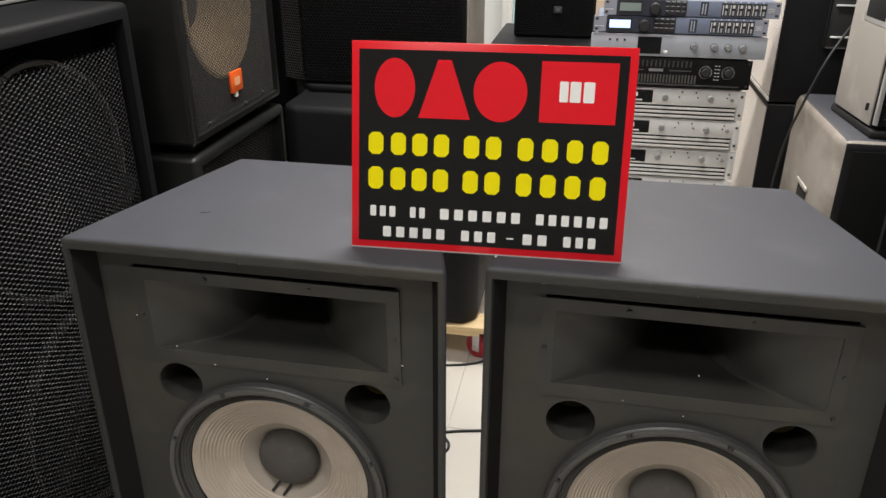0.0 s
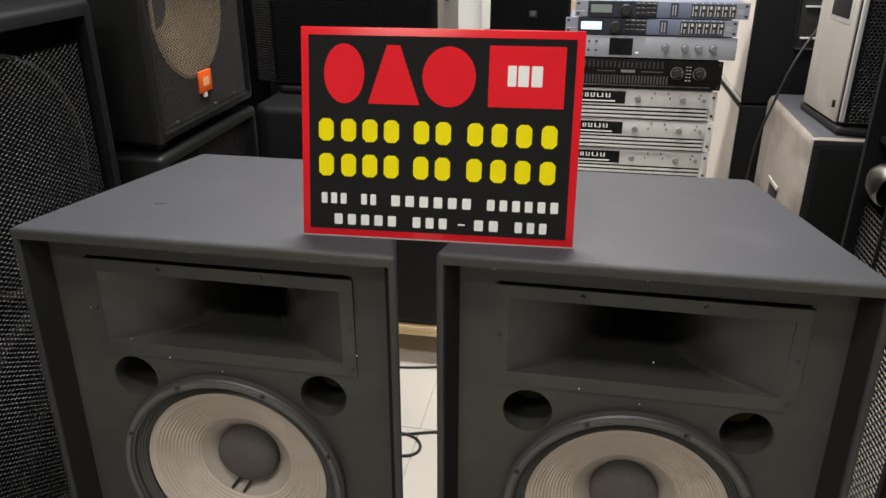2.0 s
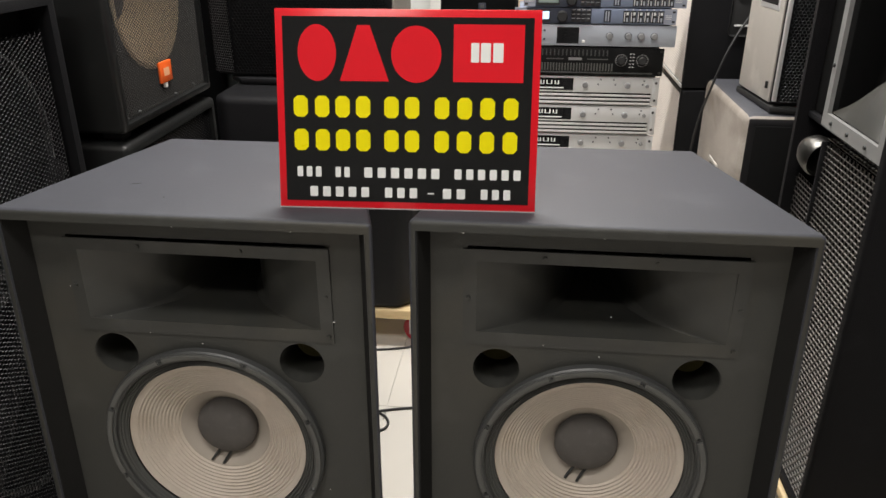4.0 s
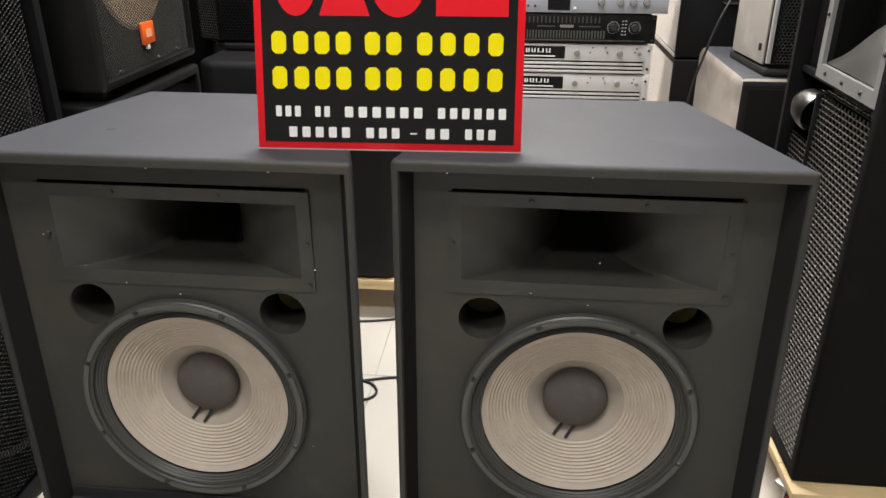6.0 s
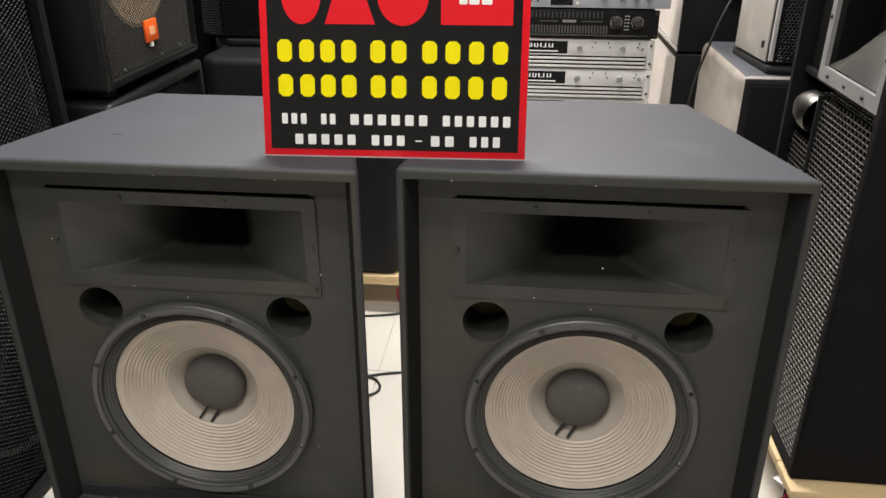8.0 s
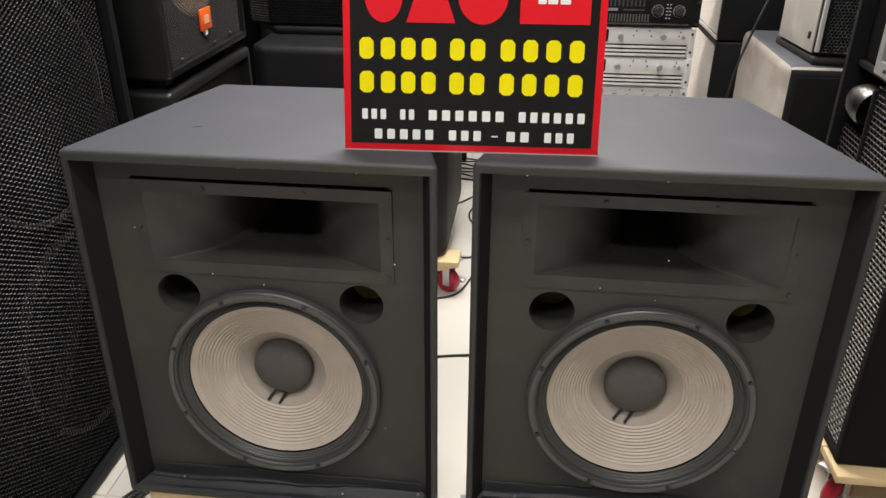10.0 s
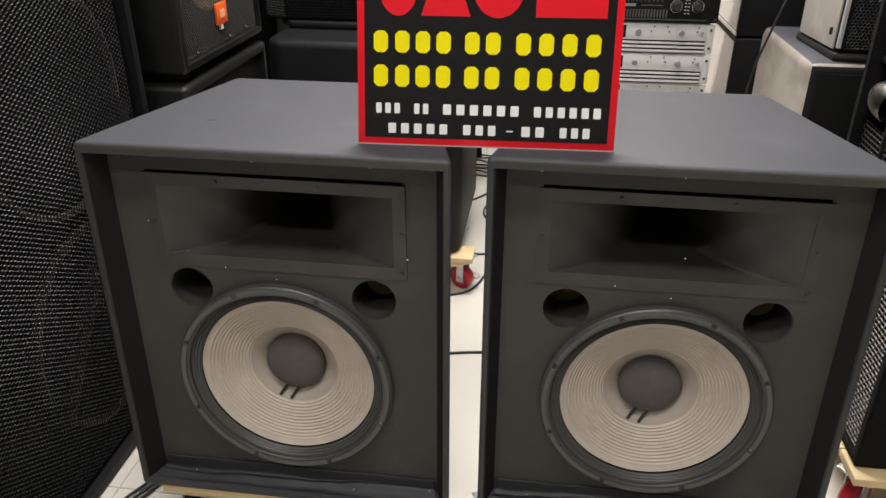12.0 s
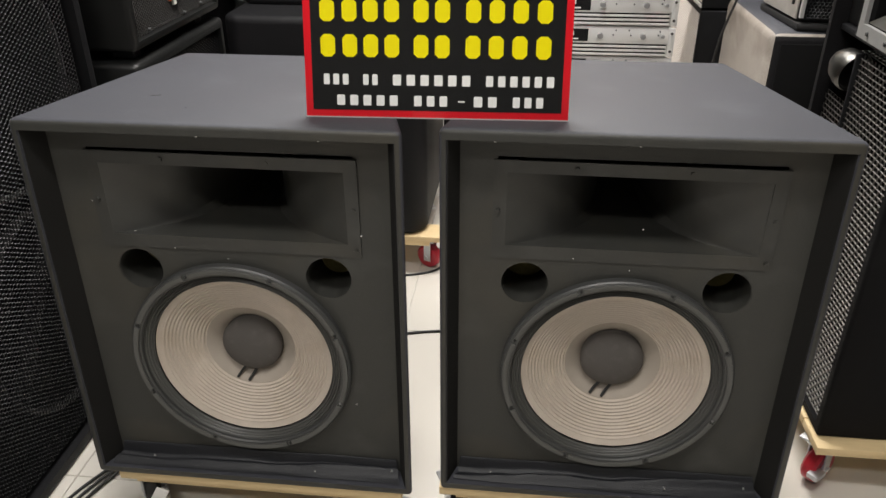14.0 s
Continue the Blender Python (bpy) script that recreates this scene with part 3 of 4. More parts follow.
# ---- the sign ----
def sign():
    wide, tall = 0.378, 0.284
    ob = thing("shop_sign", 0.0100, 0.067, CAB_Z + CAB_H + 0.001, "red-framed glossy black sign board standing across both loudspeakers", "sign", 2.4)
    lean = pose(0, 0, 0, -11.2)

    def place(name, bm, mat, label="", parent=ob, smooth=True):
        bm.transform(lean)
        return part(name, bm, mat, parent, label, smooth)

    place("board", box(-wide / 2, wide / 2, 0.0, 0.005, 0.0, tall, 0.0008), sign_red, "red board")
    e = 0.0105
    place("panel", box(-wide / 2 + e, wide / 2 - e, -0.0006, 0.001, e, tall - e), sign_black, "glossy black face", smooth=False)
    place("foot_edge", box(-wide / 2, wide / 2, -0.0006, 0.0056, -0.001, 0.0008), edge_grey)
    # hinged prop behind the board
    strut = bmesh.new()
    box(-0.02, 0.02, 0.0, 0.004, 0.0, 0.20, 0.001, bm=strut)
    strut.transform(Matrix.Translation((0.12, 0.118, 0.0005)) @ pose(0, 0, 0, 22))
    part("prop", strut, black, ob)

    def shape(name, pts, mat, lift=0.0013):
        bm = bmesh.new()
        vs = [bm.verts.new(((u - 0.492) * wide, -lift, (1 - v) * tall)) for u, v in pts]
        f = bm.faces.new(vs)
        got = bmesh.ops.extrude_face_region(bm, geom=[f])
        bmesh.ops.translate(bm, verts=[q for q in got["geom"] if isinstance(q, bmesh.types.BMVert)], vec=(0, lift - 0.0004, 0))
        return place(name, bm, mat, smooth=False)

    def bar(u0, u1, v0, v1, mat, lift=0.0013, k=0.004):
        kv = k * wide / tall
        shape("printed_bar", [(u0 + k, v0), (u1 - k, v0), (u1, v0 + kv), (u1, v1 - kv), (u1 - k, v1), (u0 + k, v1), (u0, v1 - kv), (u0, v0 + kv)], mat, lift)

    def oval(u0, u1, v0, v1, mat):
        shape("printed_oval", [((u0 + u1) / 2 + (u1 - u0) / 2 * math.cos(2 * math.pi * i / 40), (v0 + v1) / 2 + (v1 - v0) / 2 * math.sin(2 * math.pi * i / 40)) for i in range(40)], mat)

    oval(0.077, 0.224, 0.075, 0.352, sign_red)
    shape("printed_wedge", [(0.237, 0.35), (0.305, 0.078), (0.352, 0.078), (0.424, 0.35)], sign_red)
    oval(0.433, 0.622, 0.078, 0.355, sign_red)
    bar(0.667, 0.930, 0.070, 0.348, sign_red, k=0.001)
    for u0, u1, v0 in ((0.733, 0.763, 0.158), (0.769, 0.806, 0.158), (0.815, 0.853, 0.158)):
        bar(u0, u1, v0, 0.252, sign_white, 0.0020, 0.003)
    for v0, v1 in ((0.425, 0.532), (0.593, 0.702)):
        for u in (0.095, 0.178, 0.257, 0.336, 0.445, 0.524, 0.638, 0.724, 0.811, 0.899):
            bar(u - 0.039, u + 0.016, v0, v1, sign_yellow, k=0.014)

    def word(u0, u1, n, v0, v1):
        step = (u1 - u0) / n
        u0 += 0.12 * step
        for i in range(n):
            bar(u0 + i * step, u0 + (i + 0.60) * step, v0, v1, sign_white, k=0.003)

    for u0, u1, n in ((0.06, 0.165, 3), (0.205, 0.272, 2), (0.312, 0.615, 6), (0.652, 0.915, 6)):
        word(0.06 + (u0 - 0.06) * 1.035, 0.06 + (u1 - 0.06) * 1.035, n, 0.785, 0.838)
    for u0, u1, n in ((0.107, 0.345, 5), (0.385, 0.522, 3), (0.548, 0.572, 1), (0.598, 0.70, 2), (0.738, 0.862, 3)):
        u0, u1 = 0.107 + (u0 - 0.107) * 1.06, 0.107 + (u1 - 0.107) * 1.06
        word(u0, u1, n, 0.888, 0.940) if n > 1 else bar(u0, u1, 0.911, 0.918, sign_white, k=0.001)
    return ob


sign()


# ---- grille-fronted cabinets ----
def side_grille(parent, name, x, y0, y1, z0, z1, pitch, mat, facing, bar=0.27):
    """Perforated sheet in the plane of constant x; facing +1 looks along +x."""
    return hex_sheet(name, z1 - z0, y1 - y0, pitch, mat, lambda u, v, d: (x - facing * d, y0 + v, z0 + u), parent, bar)


def front_grille(parent, name, x0, x1, y, z0, z1, pitch, mat, bar=0.27):
    return hex_sheet(name, x1 - x0, z1 - z0, pitch, mat, lambda u, v, d: (x0 + u, y + d, z0 + v), parent, bar)


# tall double bass cabinet beside the first loudspeaker
tower = thing("bass_cabinet", -0.777, 0.240, 0, "tall black bass cabinet with a perforated grille on the floor", "loudspeaker")
part("body", hollow_front([(0, -0.52), (0, 0.305), (-0.55, 0.305), (-0.55, -0.52)], 0.0, 1.080, 0.030, 0.07, 0.013), black, tower)
part("lining", box(-0.069, -0.066, -0.49, 0.275, 0.03, 1.045), void, tower)
hex_sheet("grille", 0.962, 0.742, 0.0098, mesh_black, lambda v, u, d: (-0.014 - d, -0.485 + u, 0.045 + v), tower,
          bulge=lambda v, u: -0.016 * math.exp(-((u - 0.46) / 0.11) ** 2 - ((v - 0.62) / 0.09) ** 2))
for z in (0.31, 0.79):
    ring = part("driver", spin([(0.222, 0.0), (0.222, 0.016), (0.214, 0.018), (0.210, 0.006)], (-0.05, 0.03, z), "x", 64), frame_metal, tower, "dark bass driver behind the grille")
    part("cone", spin([(0.210, 0.004), (0.19, 0.008), (0.075, -0.012), (0.0, -0.004)], (-0.05, 0.03, z), "x", 64), void, ring)
# plain diagonal bar behind the grille
bm = bmesh.new()
box(-0.030, -0.020, -0.03, 0.03, -0.34, 0.34, 0.003, bm=bm)
bm.transform(Matrix.Translation((0, 0.03, 0.47)) @ pose(0, 0, 0, -38))
part("brace", bm, black, tower)

upper = thing("loudspeaker", -0.965, 0.265, 1.081, "black loudspeaker lying on a tall bass cabinet", "loudspeaker")
part("trim", box(-0.004, 0.0035, -0.285, 0.265, 0.002, 0.008, 0.001), horn_grey, upper)
part("body", hollow_front([(0, -0.30), (0, 0.28), (-0.35, 0.28), (-0.35, -0.30)], 0.0, 0.45, 0.02, 0.02, 0.012), black, upper)
side_grille(upper, "grille", -0.008, -0.275, 0.255, 0.02, 0.42, 0.011, mesh_black, 1)

# stack with the orange badge
low = thing("bass_cabinet", -0.724, 0.622, 0.0, "black bass cabinet with a perforated grille under a loudspeaker", "loudspeaker")
part("body", hollow_front([(0, 0), (0, 0.53), (-0.42, 0.53), (-0.42, 0)], 0.10, 0.729, 0.026, 0.03, 0.014), sheen_black, low)
part("lining", box(-0.0295, -0.027, 0.03, 0.50, 0.13, 0.709), void, low)
side_grille(low, "grille", -0.010, 0.028, 0.502, 0.128, 0.702, 0.009, mesh_black, 1)
for y in (0.06, 0.44):
    for x in (-0.06, -0.36):
        part("foot", spin([(0.0, 0.0), (0.03, 0.0), (0.026, 0.10), (0.0, 0.10)], (x, y, 0), "z", 16), rubber, low)

badged = thing("loudspeaker", -0.724, 0.630, 0.753, "black loudspeaker with tan cone behind the grille and an orange badge", "loudspeaker")
part("body", hollow_front([(0, 0), (0, 0.513), (-0.40, 0.513), (-0.40, 0)], 0.0, 0.70, 0.020, 0.17, 0.012), sheen_black, badged)
part("lining", holed_plate(rect(0.02, 0.493, 0.02, 0.68), [circle(0.250, 0.280, 0.166, 64)], 0, 0.006), void, badged, smooth=False).matrix_basis = pose(-0.034, 0, 0, 0, 0, 90)
tan = part("driver", spin([(0.174, 0.0), (0.166, 0.004), (0.160, 0.0), (0.116, -0.03), (0.062, -0.095)], (-0.026, 0.250, 0.280), "x", 64), tan_paper, badged, "tan paper cone behind the grille")
# dark cap added where the cone's centre lies in shade
part("dust_cap", spin([(0.064, -0.097), (0.058, -0.09), (0.04, -0.082), (0.0, -0.076)], (-0.026, 0.250, 0.280), "x", 48), cap_felt, tan, "dark dust cap")
side_grille(badged, "grille", -0.012, 0.022, 0.493, 0.022, 0.60, 0.0078, mesh_sheen, 1, 0.20)
for y in (0.06, 0.42):
    part("foot", box(-0.08, -0.03, y - 0.02, y + 0.02, -0.0235, 0.0, 0.003), rubber, badged)
    part("foot", box(-0.36, -0.31, y - 0.02, y + 0.02, -0.0235, 0.0, 0.003), rubber, badged)
badge = part("badge", box(-0.010, -0.003, 0.219, 0.283, 0.072, 0.124, 0.002), orange, badged, "orange badge")
part("print", box(-0.0035, -0.0022, 0.236, 0.266, 0.088, 0.108), peach, badge, smooth=False)
part("print", box(-0.010, -0.0042, 0.238, 0.252, 0.060, 0.071), white_plastic, badge, smooth=False)
for y, z in ((0.10, 0.030), (0.30, 0.030), (0.41, 0.033)):
    part("screw", spin([(0.0, -0.006), (0.004, -0.006), (0.005, -0.012)], (0, y, z), "x", 10), frame_metal, badged)


corner_box = thing("loudspeaker", -1.17, 1.32, 0.0, "tall black loudspeaker in the corner behind the stacks", "loudspeaker")
part("body", box(0.0, 0.42, 0.0, 0.42, 0.02, 1.45, 0.012, 3), black, corner_box)
part("plinth", box(0.02, 0.40, 0.02, 0.40, 0.0, 0.02), rubber, corner_box)

# box with the bent grille on its bass cabinet, behind
base = thing("bass_cabinet", -0.408, 1.015, 0.0, "black bass cabinet with side handle on a pine dolly", "loudspeaker")
foot = [(-0.24, 0.0), (0.24, 0.0), (0.276, 0.04), (0.276, 0.52), (-0.276, 0.52), (-0.276, 0.04)]
part("body", prism(foot, 0.128, 0.757, 0.020, 4), black, base)
part("handle", box(0.2765, 0.282, 0.10, 0.20, 0.50, 0.62, 0.008), rubber, base, "recessed side handle")
part("handle_bar", box(0.282, 0.288, 0.11, 0.19, 0.55, 0.57, 0.003), silver, base)
dolly("pine dolly with red casters under a bass cabinet", -0.372, 1.010, 0.56, 0.46, 0.126, red_wheel, back=0.42, rail=0.026, turns=(10, 40, 65, 30), wheel=0.038)

bent = thing("loudspeaker", -0.450, 1.20, 0.758, "black loudspeaker with a bent perforated grille and side greyed by light", "loudspeaker")
foot = [(-0.215, 0.0), (0.248, 0.0), (0.238, 0.40), (-0.215, 0.40), (-0.290, 0.035)]
part("body", prism(foot, 0.02, 0.72, 0.010, 3), black, bent)
# pale panel puts the light on the black cabinet's right side into colour
part("side_panel", box(0.2395, 0.2475, 0.012, 0.392, 0.03, 0.71, 0.003), grey_side, bent, "light grey side panel").matrix_basis = pose(0.006, 0.003, 0, 0, 0, 1.4)
part("handle", box(0.247, 0.2515, 0.10, 0.22, 0.25, 0.36, 0.012), rubber, bent, "recessed side handle")
part("base_plate", prism([(-0.20, -0.02), (0.235, -0.02), (0.235, 0.38), (-0.20, 0.38), (-0.25, 0.04)], 0.0, 0.0195, 0.006), black, bent)
# one bent sheet: the wing's lighter colour stands for light falling on it
front_grille(bent, "grille", -0.214, 0.246, -0.004, 0.03, 0.60, 0.0098, void)
hex_sheet("grille", 0.082, 0.57, 0.0085, mesh_lit_wing, lambda u, v, d: (-0.2915 + u * 0.906 + d * 0.42, 0.030 - u * 0.42 + d * 0.906, 0.03 + v), bent)


# table with the small monitor
table = thing("table", -0.028, 1.70, 0.0, "low black table carrying a small loudspeaker", "table")
table.scale = (1.075, 1.0, 1.01)
part("tabletop", box(-0.168, 0.168, 0.0, 0.55, 0.77, 0.80, 0.004), black, table)
for x in (-0.15, 0.15):
    for y in (0.02, 0.53):
        part("leg", box(x - 0.014, x + 0.014, y - 0.014, y + 0.014, 0.0, 0.7695, 0.002), black, table)

monitor = thing("monitor_speaker", -0.002, 1.92, 0.808, "small black loudspeaker with a mesh front on the table", "loudspeaker")
monitor.scale = (1.075, 1.0, 1.06)
part("body", prism([(-0.134, 0.006), (0.134, 0.006), (0.10, 0.26), (-0.10, 0.26)], 0.001, 0.42, 0.010, 3), black, monitor)
front_grille(monitor, "grille", -0.128, 0.128, 0.0, 0.014, 0.40, 0.007, void)
part("badge", box(-0.002, 0.024, -0.003, 0.0, 0.082, 0.104, 0.001), dark_panel, monitor)
part("print", box(0.005, 0.017, -0.0042, -0.0031, 0.088, 0.098), edge_rubber, monitor, smooth=False)


# ---- amplifier stack ----
AMP_X, AMP_Y, AMP_W = 0.354, 1.468, 0.486


def knob(parent, x, z, r, mat, y=0.0, long=0.014):
    prof = [(0.0, y - long), (r * 0.82, y - long), (r * 0.95, y - long * 0.85), (r, y), (r, y + 0.001)]
    return part("knob", spin(prof, (x, 0, z), "y", 24), mat, parent)


def amp_case():
    ob = thing("amplifier_case", AMP_X, AMP_Y, 0.0, "black equipment case under the amplifier stack", "case")
    part("body", box(-AMP_W / 2, AMP_W / 2, 0.0, 0.21, 0.0, 0.376, 0.006), black, ob)
    part("trim", box(-AMP_W / 2, AMP_W / 2, -0.004, 0.0, 0.348, 0.373, 0.001), silver, ob)


amp_case()


def power_amp(x, z, h=0.0925):
    ob = thing("power_amplifier", x, AMP_Y, z, "silver rack power amplifier with two knobs, in a stack", "amplifier", group="silver amplifiers")
    w = AMP_W / 2
    part("body", box(-w + 0.012, w - 0.012, 0.004, 0.21, 0.001, h - 0.001, 0.002), silver, ob)
    part("face", box(-w + 0.02, w - 0.02, -0.004, 0.004, h * 0.44, h - 0.004, 0.001), silver, ob)
    part("ear", box(w - 0.02, w, -0.003, 0.003, 0.002, h - 0.002, 0.001), silver_bright, ob)
    part("ear", box(-w, -w + 0.02, -0.003, 0.003, 0.002, h - 0.002, 0.001), silver_bright, ob)
    for k in range(3):
        z0 = 0.005 + k * 0.0120
        part("vent_slat", box(-w + 0.022, w - 0.024, -0.009 + 0.001 * k, 0.003, z0, z0 + 0.0064, 0.0012), silver_bright, ob)
        part("vent_gap", box(-w + 0.022, w - 0.024, -0.002, 0.0038, z0 + 0.0066, z0 + 0.0117), void, ob, smooth=False)
    part("label_plate", box(-w + 0.030, -w + 0.220, -0.0052, -0.0041, h * 0.50, h - 0.008), gloss_black, ob, smooth=False)
    for x0, wide in ((0.080, 0.013), (0.099, 0.011), (0.116, 0.013), (0.135, 0.019), (0.161, 0.014)):
        part("print_bar", box(x0 - w, x0 - w + wide, -0.0060, -0.0053, h * 0.70, h * 0.715), sign_white, ob, smooth=False)
        part("print_bar", box(x0 - w, x0 - w + 0.004, -0.0060, -0.0053, h * 0.715, h * 0.83), sign_white, ob, smooth=False)
        part("print_bar", box(x0 - w + wide - 0.004, x0 - w + wide, -0.0060, -0.0053, h * 0.715, h * 0.83), sign_white, ob, smooth=False)
    part("print_bar", box(-w + 0.085, -w + 0.190, -0.0060, -0.0053, h * 0.56, h * 0.60), sign_white, ob, smooth=False)
    for x0 in (w - 0.229, w - 0.098):
        knob(ob, x0, h * 0.70, 0.0095, knob_grey, -0.004, 0.012)
    knob(ob, w - 0.037, h * 0.70, 0.006, knob_grey, -0.004, 0.008)
    for x0, zz in ((0.062, 0.88), (0.102, 0.88), (0.054, 0.72), (0.108, 0.72), (0.192, 0.74), (0.196, 0.86)):
        part("indicator", spin([(0.0, -0.0065), (0.0022, -0.0062), (0.0026, -0.004)], (x0, 0, h * zz), "y", 10), dark_panel, ob)
    for zz in (0.2, 0.8):
        part("rack_screw", spin([(0.0, -0.006), (0.0035, -0.006), (0.0045, -0.003)], (w - 0.010, 0, h * zz), "y", 10), chrome, ob)
    return ob


pile = power_amp(AMP_X - 0.004, 0.377)
for k in range(1, 4):
    copy_thing(pile, pose(AMP_X - 0.003 + 0.0005 * k, AMP_Y + 0.002 * (k % 2), 0.377 + 0.0935 * k))


def black_amp():
    h = 0.086
    ob = thing("power_amplifier", AMP_X + 0.002, AMP_Y - 0.002, 0.7525, "black rack power amplifier with two dials and fine vents", "amplifier")
    w = AMP_W / 2
    part("body", box(-w + 0.012, w - 0.012, 0.004, 0.21, 0.001, h - 0.001, 0.002), black, ob)
    part("face", box(-w, w, -0.003, 0.004, 0.001, h - 0.001, 0.0015), amp_black, ob)
    for k in range(32):
        x0 = -w + 0.050 + k * 0.0090
        part("vent_slat", box(x0, x0 + 0.0042, -0.0065, -0.0029, 0.014, 0.037), edge_rubber, ob, smooth=False)
    for k in range(22):
        x0 = -w + 0.050 + k * 0.0125
        part("vent_slat", box(x0, x0 + 0.0040, -0.0045, -0.0029, 0.060, 0.078), frame_metal, ob, smooth=False)
    part("ridge", box(-w + 0.03, w - 0.03, -0.006, -0.0029, 0.006, 0.0105, 0.001), frame_metal, ob)
    for x0 in (w - 0.128, w - 0.064):
        part("dial", spin([(0.0185, -0.003), (0.0185, -0.0042), (0.0175, -0.0042), (0.0175, -0.003)], (x0, 0, h * 0.56), "y", 40, closed=True), knob_grey, ob)
        for a in range(-120, 121, 24):
            tx, tz = x0 + 0.0158 * math.sin(radians(a)), h * 0.56 + 0.0158 * math.cos(radians(a))
            part("tick", box(tx - 0.0009, tx + 0.0009, -0.0037, -0.003, tz - 0.0009, tz + 0.0009), silver, ob, smooth=False)
        knob(ob, x0, h * 0.56, 0.0125, rubber, -0.003, 0.014)
    for k in range(5):
        for x0 in (w - 0.103, w - 0.094):
            part("indicator", box(x0, x0 + 0.0055, -0.0038, -0.003, 0.026 + k * 0.010, 0.0285 + k * 0.010), silver, ob, smooth=False)
    part("print_bar", box(w - 0.290, w - 0.249, -0.0038, -0.003, 0.046, 0.054), knob_grey, ob, smooth=False)
    part("print_bar", box(w - 0.232, w - 0.168, -0.0036, -0.003, 0.048, 0.051), edge_rubber, ob, smooth=False)
    part("print_bar", box(w - 0.360, w - 0.305, -0.0036, -0.003, 0.048, 0.051), edge_rubber, ob, smooth=False)
    for sx in (-1, 1):
        for zz in (0.12, 0.88):
            part("rack_screw", spin([(0.0, -0.006), (0.0035, -0.006), (0.0045, -0.003)], (sx * (w - 0.009), 0, h * zz), "y", 10), chrome, ob)


black_amp()


def silver_unit():
    h = 0.063
    ob = thing("signal_processor", AMP_X + 0.0265, AMP_Y - 0.004, 0.8415, "silver rack unit with a dark display and four knobs", "audio processor")
    ob.scale = (1.067, 1.0, 1.03)
    w = 0.232
    part("body", box(-w + 0.012, w - 0.012, 0.004, 0.22, 0.001, h - 0.001, 0.002), silver_cool, ob)
    part("face", box(-w, w, -0.003, 0.004, 0.001, h - 0.001, 0.0015), silver_cool, ob)
    part("display", box(-0.105, -0.042, -0.0045, -0.0031, 0.008, h - 0.008), gloss_black, ob, smooth=False)
    part("button", box(-0.033, -0.024, -0.005, -0.0031, 0.010, 0.018, 0.001), white_plastic, ob)
    for x0 in (0.045, 0.098, 0.134, 0.171):
        knob(ob, x0, h * 0.5, 0.0092, knob_grey, -0.003, 0.013)
        part("knob_ring", spin([(0.0105, -0.003), (0.0105, -0.0037), (0.009, -0.0037), (0.009, -0.003)], (x0, 0, h * 0.5), "y", 24, closed=True), dark_panel, ob)
    for k in range(3):
        part("indicator", box(-0.184 + k * 0.020, -0.178 + k * 0.020, -0.0040, -0.003, h * 0.66, h * 0.66 + 0.006), dark_panel, ob, smooth=False)
        part("indicator", box(-0.184 + k * 0.020, -0.178 + k * 0.020, -0.0040, -0.003, h * 0.26, h * 0.26 + 0.006), dark_panel, ob, smooth=False)


silver_unit()


